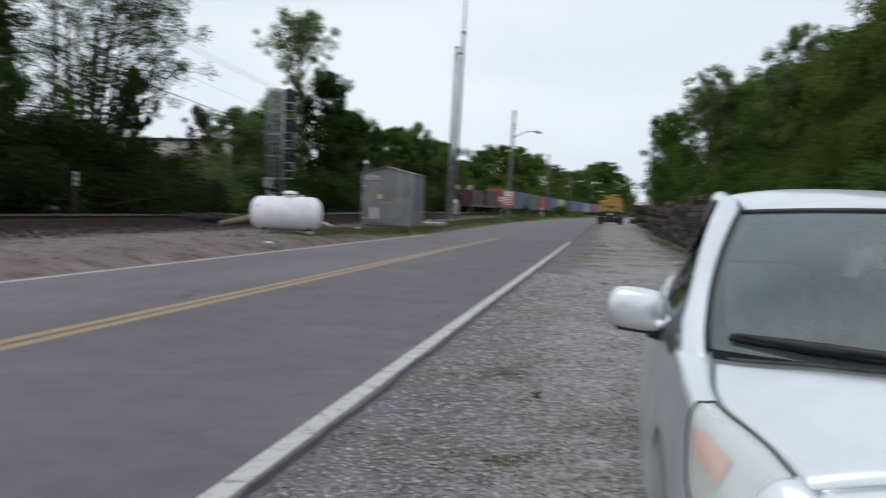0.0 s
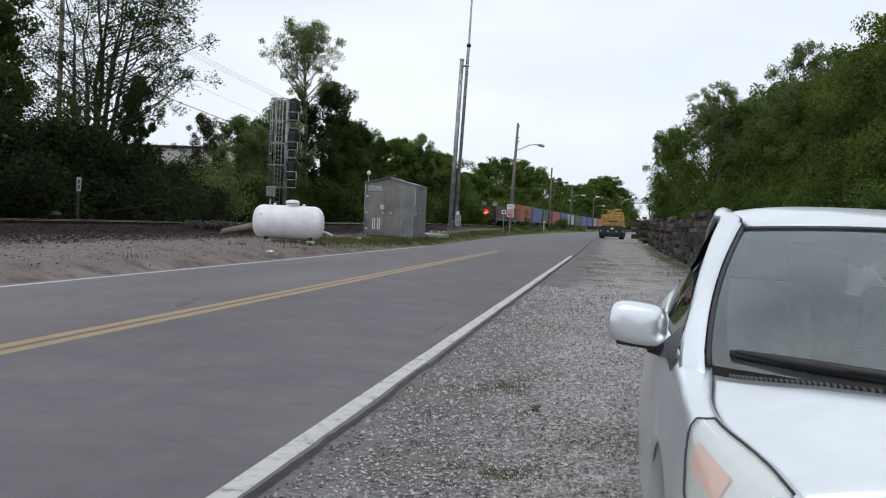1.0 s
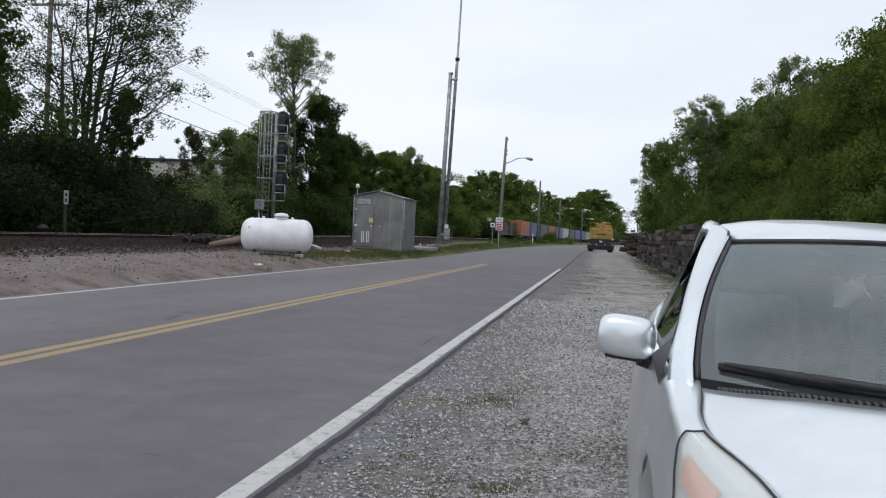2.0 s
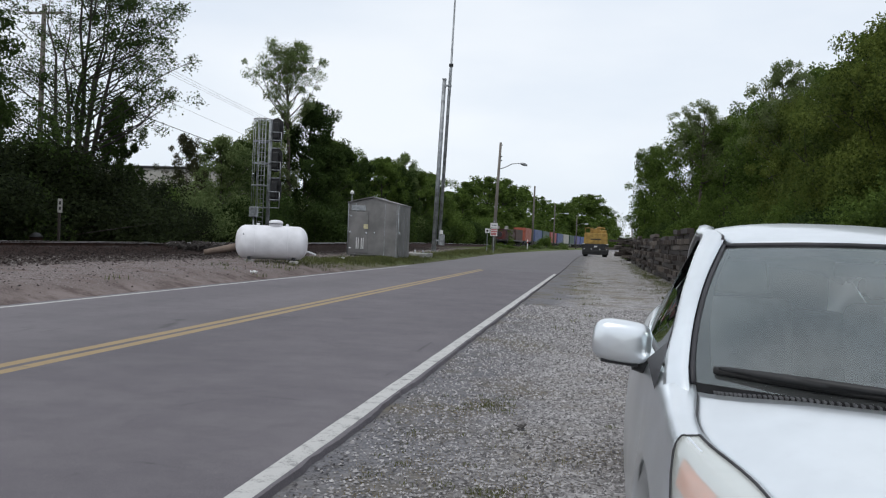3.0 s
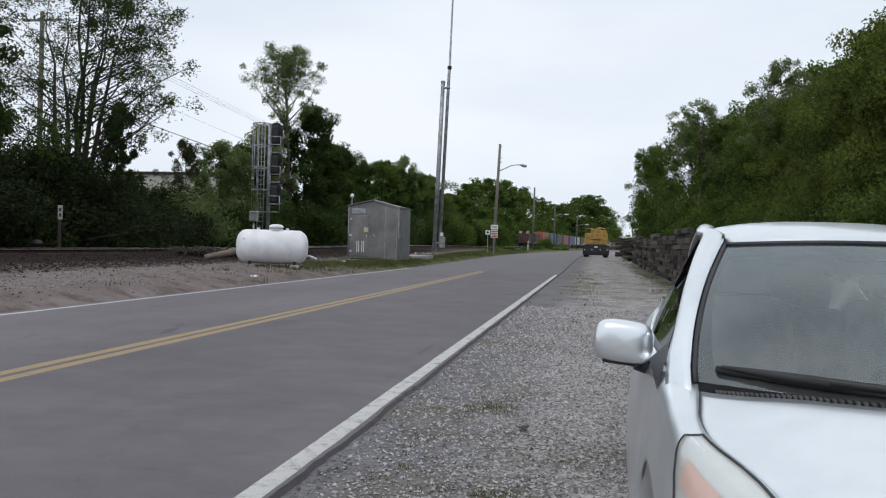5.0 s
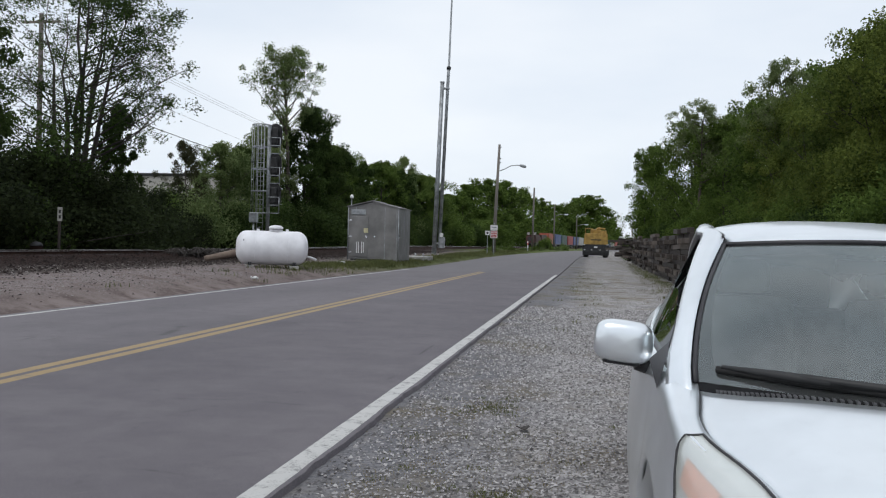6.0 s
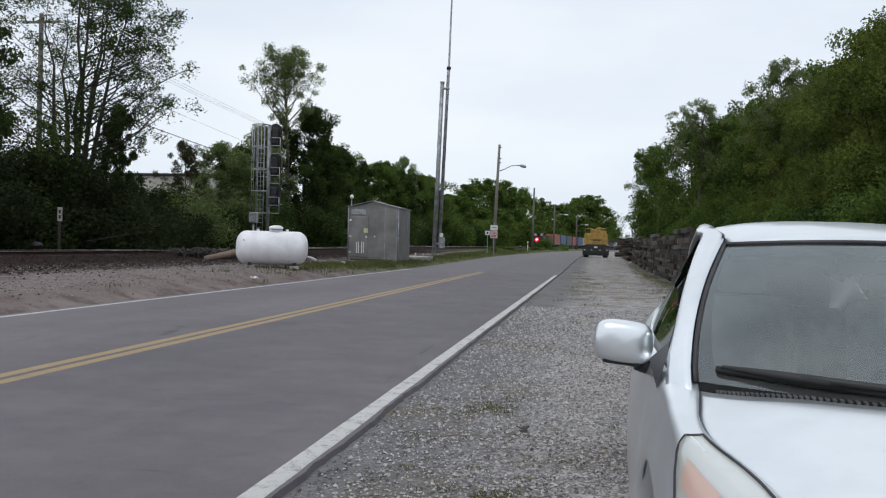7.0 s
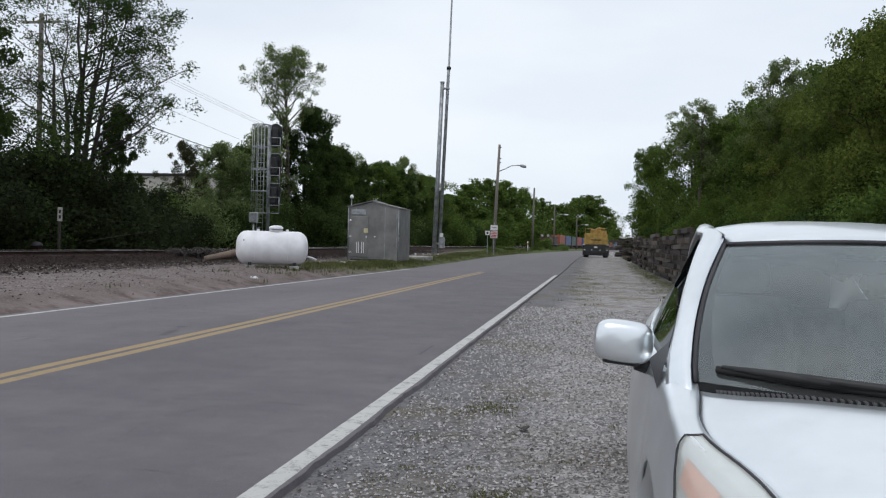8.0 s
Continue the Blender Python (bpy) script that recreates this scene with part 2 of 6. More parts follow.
def timber_material(name, color, pale):
    n = Nodes(name)
    g = n.noise(3, 6, None, 0.7, (6, 6, 0.6))
    c = n.mix(g, tuple(v * 0.4 for v in color), color)
    c = n.mix(n.math("MULTIPLY", n.step(n.random(), 0.45, 0.95), 0.75), c, pale)
    c = n.mix(n.math("MULTIPLY", n.step(n.noise(9, 4), 0.5, 0.75), 0.5), c, tuple(v * 0.35 for v in color))
    n.bump(g, 0.6, 0.02)
    return n.done(c, 0.85)


GROUND = ground_material()
ASPHALT = asphalt_material()
WHITE_LINE = line_material("worn_white_road_paint", (0.54, 0.53, 0.51), 0.66)
YELLOW_LINE = line_material("worn_yellow_road_paint", (0.34, 0.245, 0.125), 0.70)
LEAF_DARK = leaf_material("dark_leaves", (0.022, 0.040, 0.012), (0.062, 0.098, 0.026), (0.075, 0.105, 0.03))
# dark leaves again, with the shade under the canopy put into the colour
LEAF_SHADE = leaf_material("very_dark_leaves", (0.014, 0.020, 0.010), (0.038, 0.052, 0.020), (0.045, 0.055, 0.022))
LEAF_MID = leaf_material("green_leaves", (0.048, 0.080, 0.018), (0.125, 0.185, 0.040), (0.12, 0.16, 0.045))
LEAF_OLIVE = leaf_material("yellowish_green_leaves", (0.045, 0.070, 0.016), (0.165, 0.205, 0.045), (0.09, 0.14, 0.04))
LEAF_LIGHT = leaf_material("light_spring_leaves", (0.085, 0.125, 0.045), (0.19, 0.24, 0.095), (0.20, 0.23, 0.11))
LEAF_BROWN = leaf_material("bronze_leaves", (0.035, 0.034, 0.018), (0.07, 0.075, 0.035), (0.08, 0.07, 0.035))
GRASS = leaf_material("grass_blades", (0.06, 0.072, 0.025), (0.15, 0.16, 0.065), (0.18, 0.165, 0.085))
BARK = bark_material("grey_brown_bark", (0.085, 0.070, 0.058))
BARK_DARK = bark_material("dark_bark", (0.045, 0.038, 0.034))
TIE = timber_material("creosoted_timber", (0.055, 0.043, 0.037), (0.16, 0.135, 0.115))
SLEEPER = timber_material("oily_sleeper_timber", (0.040, 0.030, 0.027), (0.055, 0.043, 0.038))
POLE_WOOD = timber_material("weathered_pole_wood", (0.17, 0.15, 0.135), (0.20, 0.18, 0.16))
STEEL = plain("galvanised_steel", (0.34, 0.355, 0.37), 0.5, 0.55, 0.2, 3)
STEEL_DARK = plain("dark_painted_steel", (0.03, 0.03, 0.032), 0.55, 0.2, 0.2, 5)
RAIL_TOP = plain("polished_rail_head", (0.55, 0.53, 0.52), 0.28, 0.9, 0.15, 3)
RUST = plain("rusty_rail_steel", (0.036, 0.021, 0.017), 0.95, 0.0, 0.25, 4, 0.3, Specular_IOR_Level=0.08)
ALUMINIUM = plain("dull_aluminium_sheet", (0.215, 0.208, 0.203), 0.5, 0.45, 0.16, 0.9)
TANK_WHITE = plain("white_tank_paint", (0.76, 0.755, 0.78), 0.45, 0.0, 0.06, 1.8)
CONCRETE = plain("weathered_concrete", (0.36, 0.35, 0.33), 0.9, 0.0, 0.18, 3, 0.3)
SIGN_WHITE = plain("white_sign_sheet", (0.72, 0.72, 0.72), 0.5, 0.0, 0.06, 6)
SIGN_RED = plain("red_sign_print", (0.45, 0.05, 0.05), 0.5, 0.0, 0.1, 6)
BLACK = plain("black_plastic", (0.016, 0.016, 0.017), 0.5, 0.0, 0.2, 8)
RUBBER = plain("black_rubber", (0.022, 0.021, 0.021), 0.8, 0.0, 0.2, 10, 0.3)
MACHINE_YELLOW = plain("faded_machine_yellow", (0.40, 0.25, 0.06), 0.55, 0.0, 0.18, 2.5)


# ---------------------------------------------------------------- land
def rise(y):
    """How far the land has climbed along the road."""
    t = np.clip((y - 42.0) / 58.0, 0, 1)
    return 0.25 * t * t * (3 - 2 * t)


CROSS_X = [-400, -60, -34, -24.5, -21.8, -21.2, -18.1, -17.4, -15.6, -13.0, -11.0, -10.1, -9.35, -9.1, -1.62, -1.45, -0.3, 3.0, 4.6, 7.0, 14, 60, 400]
CROSS_Z = [3.0, 1.2, 0.45, 0.25, 0.42, 0.56, 0.56, 0.46, 0.40, 0.33, 0.29, 0.20, 0.0, -0.06, -0.045, -0.03, -0.07, -0.08, 0.0, 0.35, 0.6, 1.5, 3.0]


def bend(y):
    """How far road and railway have swung to the right."""
    return 0.00015 * np.clip(y - 60.0, 0, 440) ** 2


def land(x, y):
    return float(np.interp(x - bend(y), CROSS_X, CROSS_Z) + rise(y))


def build_ground():
    xs = sorted(set([*CROSS_X, *np.arange(-24, 8, 0.25).round(3), *np.arange(-60, -24, 3.0), *np.arange(8, 60, 3.0), -900, -200, -120, 120, 200, 900]))
    ys = [-400, -150, -60, -30, -15, -8, -4, *np.arange(-2, 24, 0.25), *np.arange(24, 60, 0.75), *np.arange(60, 130, 3.0),
          *np.arange(130, 320, 15.0), 330, 400, 500, 700, 1000, 1600, 2600]
    verts = []
    for y in ys:
        for x in xs:
            z = land(x + bend(y), y)
            if not -9.2 < x < -1.5 and abs(x) < 100:
                soft = 0.5 if x < -9.9 or x > 3 else 0.22
                z += soft * 0.10 * noise.noise((x * 0.6, y * 0.6, 0)) + soft * 0.05 * noise.noise((x * 2.1, y * 2.1, 3))
            verts.append((x + bend(y), y, z))
    c = len(xs)
    faces = [(i * c + j, i * c + j + 1, (i + 1) * c + j + 1, (i + 1) * c + j) for i in range(len(ys) - 1) for j in range(c - 1)]
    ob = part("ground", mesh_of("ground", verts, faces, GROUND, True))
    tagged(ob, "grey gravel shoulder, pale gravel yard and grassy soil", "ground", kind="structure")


def strip(name, x0, x1, y0, y1, z, mat, ragged0=0.0, ragged1=0.0, step=0.5, depth=0.06):
    """A band laid along the road, with its own thickness."""
    rows, y = [], y0
    while y <= y1 + 1e-6:
        a = x0 + ragged0 * (noise.noise((y * 0.9, 1.7, x0)) + 0.6 * noise.noise((y * 3.1, 4.7, x0)))
        b = x1 + ragged1 * (noise.noise((y * 0.9, 9.7, x1)) + 0.8 * noise.noise((y * 5.1, 2.7, x1)) + 0.6 * noise.noise((y * 13.0, 5.1, x1)))
        h = z + rise(y)
        a, b = a + bend(y), b + bend(y)
        rows.append([(a - 0.01, y, h - depth), (a, y, h), ((a + b) / 2, y, h), (b, y, h), (b + 0.02, y, h - depth)])
        y += step if y < 60 else 4.0
    return Shape().grid(rows).mesh(name, mat)


def build_road():
    road = part("road", strip("road", -9.25, -1.57, -40, 700, 0.0, ASPHALT, 0.05, 0.022, 0.12, 0.09))
    tagged(road, "worn grey two-lane asphalt road with ragged edges", "road", kind="structure")
    part("edge_line", strip("edge_line", -1.73, -1.625, -40, 41.0, 0.004, WHITE_LINE, 0.004, 0.006, 0.12, 0.004), road, "worn white edge line")
    part("edge_line", strip("edge_line", -9.05, -8.985, -40, 44.0, 0.004, WHITE_LINE, 0.012, 0.012, 0.25, 0.004), road, "worn white edge line")
    part("centre_line", strip("centre_line", -5.36, -5.25, -40, 43.0, 0.004, YELLOW_LINE, 0.006, 0.006, 0.25, 0.004), road, "faded yellow centre line")
    part("centre_line", strip("centre_line", -5.13, -5.02, -40, 42.0, 0.004, YELLOW_LINE, 0.006, 0.006, 0.25, 0.004), road, "faded yellow centre line")


TRACK_X = -19.7


def build_track():
    track = part("railway_track", rail_mesh("railway_track", TRACK_X - 0.7175, 0.0, 0.70, RUST, 0.036), None)
    tagged(track, "single railway track of rusty rails on dark ballast", "railway track", kind="structure")
    part("rail", rail_mesh("rail", TRACK_X + 0.7175, 0.0, 0.70, RUST, 0.036), track)
    for sx in (-0.7175, 0.7175):
        rows = []
        for y in (-60, 0, 42, 49, 56, 63, 70, 77, 85, 92, 100, 120, 140, 170, 200, 240, 280, 320, 360, 420, 500, 700):
            h = 0.702 + rise(y)
            o = bend(y)
            rows.append([(TRACK_X + sx + o + a, y, h - b) for a, b in ((-0.039, 0.012), (-0.038, 0.004), (-0.030, 0), (0.030, 0), (0.038, 0.004), (0.039, 0.012))])
        part("rail_head", Shape().grid(rows).mesh("rail_head", RAIL_TOP), track, "polished bright rail head")
    base = Shape().box(-1.3, 1.3, -0.11, 0.11, -0.15, 0.0, 0.012).mesh("sleeper", SLEEPER)
    for i in range(170):
        y = 8 + i * 0.53
        part("sleeper", base, track, "", pose(TRACK_X + bend(y) + rng.normal(0, 0.02), y, 0.555 + rise(y), 0, 0, rng.normal(0, 0.6)))


def rail_mesh(name, x, y, top, mat, w):
    rows = []
    for y in (-60, 0, 42, 49, 56, 63, 70, 77, 85, 92, 100, 120, 140, 170, 200, 240, 280, 320, 360, 420, 500, 700):
        h = top + rise(y)
        prof = [(-0.07, -0.16), (-0.07, -0.148), (-0.012, -0.13), (-0.012, -0.045), (-w, -0.035), (-w, 0), (w, 0), (w, -0.035), (0.012, -0.045), (0.012, -0.13), (0.07, -0.148), (0.07, -0.16)]
        rows.append([(x + bend(y) + a, y, h + b) for a, b in prof])
    return Shape().grid(rows).mesh(name, mat)


build_ground()
build_road()
build_track()


# ---------------------------------------------------------------- trees
def leaves(points, size, seed, mat, droop=0.3):
    """A mesh of single pointed leaves at the points."""
    r = np.random.default_rng(seed)
    n = len(points)
    d = r.normal(size=(n, 3))
    d[:, 2] = d[:, 2] * 0.6 - droop
    d /= np.linalg.norm(d, axis=1)[:, None]
    s = np.cross(d, r.normal(size=(n, 3)))
    s /= np.linalg.norm(s, axis=1)[:, None] + 1e-9
    nrm = np.cross(d, s)
    ln = size * r.uniform(0.6, 1.4, (n, 1))
    p = np.asarray(points)
    w = s * ln * r.uniform(0.26, 0.44, (n, 1))
    v = np.stack([p - w, p + w + nrm * ln * 0.1, p + d * ln], 1).reshape(-1, 3)
    me = bpy.data.meshes.new("crown")
    me.vertices.add(3 * n)
    me.vertices.foreach_set("co", v.ravel())
    me.loops.add(3 * n)
    me.loops.foreach_set("vertex_index", np.arange(3 * n, dtype=np.int32))
    me.polygons.add(n)
    me.polygons.foreach_set("loop_start", (np.arange(n) * 3).astype(np.int32))
    me.materials.append(mat)
    me.update()
    me.validate()
    return me


def grow(seed, height, spread, stems, first, lift, limbs, twigs=3):
    """Paths and radii of a tree's wood, and the tips that carry leaves."""
    r = np.random.default_rng(seed)
    wood, tips = Shape(), []
    for k in range(stems):
        a = r.uniform(0, 6.28)
        lean = (0.05 if stems == 1 else 0.17) * r.uniform(0.5, 1.3)
        base = Vector((0.35 * math.cos(a), 0.35 * math.sin(a), -0.3)) if stems > 1 else Vector((0, 0, -0.3))
        top_h = height * (0.92 if stems == 1 else r.uniform(0.78, 0.98))
        path, p = [], base
        for i in range(9):
            s = i / 8
            path.append(Vector((base.x + math.cos(a) * lean * top_h * s ** 1.3 + 0.12 * r.normal() * s, base.y + math.sin(a) * lean * top_h * s ** 1.3 + 0.12 * r.normal() * s, -0.3 + (top_h + 0.3) * s)))
        r0 = 0.018 * height / (1 if stems == 1 else 1.5)
        wood.tube(path, [max(0.015, r0 * (1 - 0.93 * i / 8)) for i in range(9)], 7)
        tips.append((path[-1], 0.5))
        for j in range(limbs):
            s = first + (0.97 - first) * (j + r.uniform(0, 0.8)) / limbs
            i = min(7, int(s * 8))
            q = path[i].lerp(path[i + 1], s * 8 - i)
            b = a + j * 2.4 + r.normal(0, 0.5) if stems == 1 else a + r.normal(0, 1.1)
            shape = math.sin(math.pi * min(1, 0.18 + 0.82 * (s - first) / (1 - first)) ** 0.8) ** 0.6
            ln = spread * max(0.25, shape) * r.uniform(0.65, 1.1)
            d = Vector((math.cos(b), math.sin(b), lift + r.normal(0, 0.12)))
            limb = [q + d * ln * u + Vector((0, 0, 0.18 * ln * u * u)) + Vector(r.normal(0, 0.06 * ln * u, 3)) for u in (0, 0.33, 0.66, 1)]
            rr = r0 * (1 - 0.9 * s) * 0.55
            wood.tube(limb, [max(0.012, rr * (1 - 0.8 * u)) for u in (0, 0.33, 0.66, 1)], 5)
            for u in (2, 3):
                tips.append((limb[u], 0.9))
            for _ in range(twigs):
                u = r.uniform(0.3, 1)
                k0 = min(2, int(u * 3))
                st = limb[k0].lerp(limb[k0 + 1], u * 3 - k0)
                e = st + Vector(r.normal(0, 0.28 * ln, 3)) + Vector((0, 0, 0.12 * ln))
                wood.tube([st, st.lerp(e, 0.5) + Vector(r.normal(0, 0.03 * ln, 3)), e], [max(0.010, rr * 0.35), 0.010, 0.006], 4, False)
                tips.append((e, 1.0))
    return wood, tips


def tree_model(seed, name, label, category, height, spread, leaf_mat, bark, count, leaf, stems=1, first=0.25, lift=0.45, limbs=14, clump=0.7, full=0.0, twigs=3, group=""):
    """A tree of its real height: trunk with limbs, and a crown of single leaves round the twigs."""
    r = np.random.default_rng(seed + 100)
    wood, tips = grow(seed, height, spread, stems, first, lift, limbs, twigs)
    pts = []
    share = np.array([w for _, w in tips])
    pick = r.choice(len(tips), count, p=share / share.sum())
    cen = np.array([tuple(t) for t, _ in tips])
    size = clump * r.uniform(0.55, 1.3, len(tips))
    g = r.normal(size=(count, 3))
    g *= (r.uniform(0.35, 1.0, (count, 1)) / (np.linalg.norm(g, axis=1)[:, None] + 1e-9))
    pts = cen[pick] + g * size[pick][:, None] * np.array([1.0, 1.0, 0.72])
    if full:
        # undergrowth clumps down to the ground
        m = int(count * full)
        k = 26
        c2 = np.stack([r.normal(0, spread * 0.55, k), r.normal(0, spread * 0.55, k), r.uniform(0.3, height * 0.45, k)], 1)
        g = r.normal(size=(m, 3))
        g *= r.uniform(0.4, 1.0, (m, 1)) / (np.linalg.norm(g, axis=1)[:, None] + 1e-9)
        pts = np.concatenate([pts, c2[r.integers(0, k, m)] + g * clump * 1.5])
    pts[:, 2] = np.maximum(pts[:, 2], 0.05)
    ob = empty(name, pose(0, 0, 0), label, category, group)
    part("trunk", wood.mesh("trunk", bark, True), ob)
    part("crown", leaves(pts, leaf, seed + 5, leaf_mat), ob)
    ob["made_height"] = height
    return ob


def bush_model(seed, label, height, spread, leaf_mat, count, leaf):
    r = np.random.default_rng(seed)
    k = 20
    c = np.stack([r.normal(0, spread * 0.45, k), r.normal(0, spread * 0.45, k), r.uniform(0.15, 0.8, k) * height], 1)
    c[:, 2] *= np.clip(1.15 - np.hypot(c[:, 0], c[:, 1]) / (spread * 1.6), 0.3, 1)
    pick = r.integers(0, k, count)
    g = r.normal(size=(count, 3))
    g *= r.uniform(0.4, 1.0, (count, 1)) / (np.linalg.norm(g, axis=1)[:, None] + 1e-9)
    pts = c[pick] + g * (height * 0.26) * r.uniform(0.6, 1.3, k)[pick][:, None]
    pts[:, 2] = np.maximum(pts[:, 2], 0.03)
    wood = Shape()
    for q in c[:12]:
        wood.tube([(q[0] * 0.15, q[1] * 0.15, -0.2), (q[0] * 0.5, q[1] * 0.5, q[2] * 0.55), tuple(q)], [0.05, 0.03, 0.012], 5)
    ob = empty("bush", pose(0, 0, 0), label, "bush", "bushes along the railway")
    part("trunk", wood.mesh("trunk", BARK_DARK, True), ob)
    part("foliage", leaves(pts, leaf, seed + 3, leaf_mat), ob)
    ob["made_height"] = height
    return ob


PLACED = set()


def stand(model, x, y, height, turn=0.0, wide=1.0):
    """Sets the model, or a copy of it, on the land at that height."""
    k = height / model["made_height"]
    m = pose(x, y, land(x, y) - 0.05, 0, 0, turn)
    size = Matrix.Diagonal((k * wide, k * wide, k, 1))
    if model.name in PLACED:
        # a copy takes over the model's own scale, so that is divided out
        return copy_thing(model, m @ size @ Matrix.Diagonal((*model.scale, 1)).inverted())
    m = m @ size
    PLACED.add(model.name)
    model.matrix_basis = m
    return model


WOODS = "trees along the road"
T_DENSE = tree_model(1, "tree", "dense dark green broadleaf tree in full leaf", "tree", 12, 3.4, LEAF_DARK, BARK_DARK, 30000, 0.18, first=0.12, limbs=22, clump=0.8, full=0.25, group=WOODS)
T_MID = tree_model(2, "tree", "broad mid-green leafy tree", "tree", 12, 4.0, LEAF_MID, BARK_DARK, 30000, 0.19, first=0.15, limbs=22, clump=0.9, full=0.25, group=WOODS)
T_LIGHT = tree_model(3, "tree", "rounded light green tree with fresh leaves", "tree", 10, 3.3, LEAF_LIGHT, BARK, 30000, 0.15, first=0.1, limbs=20, clump=0.75, full=0.3, group=WOODS)
T_WALL = tree_model(9, "tree", "tall dense green tree with leaves down to the ground", "tree", 13, 4.2, LEAF_MID, BARK_DARK, 26000, 0.19, first=0.1, limbs=28, clump=1.05, full=0.35, group=WOODS)
T_VERGE = tree_model(10, "tree", "tall dense green tree with fine leaves beside the road", "tree", 13, 4.2, LEAF_OLIVE, BARK_DARK, 52000, 0.155, first=0.08, limbs=34, clump=0.95, full=0.4, twigs=4, group=WOODS)
T_FAR = tree_model(15, "tree", "distant broad green tree in the far woods", "tree", 12, 3.9, LEAF_MID, BARK_DARK, 7500, 0.34, first=0.1, limbs=22, clump=0.95, full=0.5, group=WOODS)
T_AIRY = tree_model(4, "tree", "slender tree with a light open crown", "tree", 14, 3.4, LEAF_LIGHT, BARK, 17000, 0.125, first=0.5, limbs=20, clump=0.5, twigs=5, group=WOODS)
B_DARK = bush_model(11, "dense dark green undergrowth bush", 5, 3.4, LEAF_DARK, 13000, 0.165)
# near undergrowth; its leaf colour carries the canopy's shade
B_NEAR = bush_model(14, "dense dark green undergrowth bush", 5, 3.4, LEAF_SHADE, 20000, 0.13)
B_MID = bush_model(12, "bright green leafy bush", 4, 2.6, LEAF_MID, 13000, 0.13)
B_LIGHT = bush_model(13, "light green young bush", 3, 2.0, LEAF_LIGHT, 10000, 0.10)

T_STEMS = tree_model(5, "tree", "tall many-stemmed tree with thin open foliage", "tree", 16, 4.3, LEAF_DARK, BARK_DARK, 30000, 0.115, stems=7, first=0.30, lift=0.48, limbs=9, clump=0.7, twigs=3, group=WOODS)
T_BRONZE = tree_model(6, "tree", "small tree with bronze-tinged leaves", "tree", 8, 2.2, LEAF_BROWN, BARK, 13000, 0.12, first=0.2, limbs=16, clump=0.5, full=0.2, group=WOODS)
T_TALL = tree_model(8, "tree", "tall slim tree with a small high crown", "tree", 19, 3.6, LEAF_LIGHT, BARK, 24000, 0.13, first=0.60, lift=0.8, limbs=26, clump=0.75, twigs=5, group=WOODS)

LEFT_WOODS = [
    (T_DENSE, -28.4, 36, 12.5, 0.85),
    (T_DENSE, -31.5, 42, 7.6, 1.1),
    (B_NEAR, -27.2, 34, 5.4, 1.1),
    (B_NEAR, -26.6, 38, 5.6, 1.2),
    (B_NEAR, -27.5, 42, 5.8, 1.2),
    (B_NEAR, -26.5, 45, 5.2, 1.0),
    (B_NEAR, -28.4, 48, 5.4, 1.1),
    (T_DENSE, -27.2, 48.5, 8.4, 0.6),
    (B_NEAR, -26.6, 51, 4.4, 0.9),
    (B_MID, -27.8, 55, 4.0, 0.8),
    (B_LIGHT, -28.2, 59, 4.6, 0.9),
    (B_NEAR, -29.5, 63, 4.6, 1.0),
    (T_BRONZE, -29.3, 62, 7.7, 0.65),
    (T_LIGHT, -28.3, 66, 7.9, 1.0),
    (B_DARK, -26.6, 64, 4.0, 1.0),
    (B_DARK, -26.2, 70, 4.6, 1.0),
    (T_DENSE, -29.4, 74, 8.6, 0.9),
    (T_LIGHT, -29.6, 78, 10.6, 0.8),
    (T_TALL, -27.7, 80, 17.5, 0.84),
    (T_DENSE, -27.2, 82, 13.2, 0.8),
    (T_DENSE, -25.8, 84, 10.6, 0.8),
    (T_MID, -28.0, 95, 10.7, 0.75),
    (T_DENSE, -26.4, 96, 10.4, 0.85),
    (T_DENSE, -27.6, 105, 9.8, 0.85),
    (T_MID, -26.2, 110, 10.4, 0.8),
    (T_DENSE, -24.6, 112, 9.8, 0.8),
    (T_LIGHT, -26.6, 124, 12.2, 0.62),
    (T_MID, -24.6, 126, 10.2, 0.8),
    (T_DENSE, -23.8, 132, 9.0, 0.8),
    (T_DENSE, -31.0, 108, 10.3, 1.1),
    (T_MID, -29.6, 122, 11.2, 1.0),
    (T_DENSE, -27.8, 130, 11.0, 1.0),
    (T_MID, -25.6, 138, 10.8, 0.9),
    (B_DARK, -24.6, 78, 5.0, 1.0),
    (B_DARK, -24.4, 88, 5.0, 1.0),
    (B_MID, -24.4, 98, 5.2, 1.0),
    (B_DARK, -24.0, 108, 5.0, 1.0),
    (B_DARK, -23.2, 122, 5.0, 1.0),
    (B_MID, -22.4, 138, 5.2, 1.1),
    (B_DARK, -21.6, 156, 5.4, 1.1),
    (B_MID, -20.4, 176, 5.4, 1.2),
]
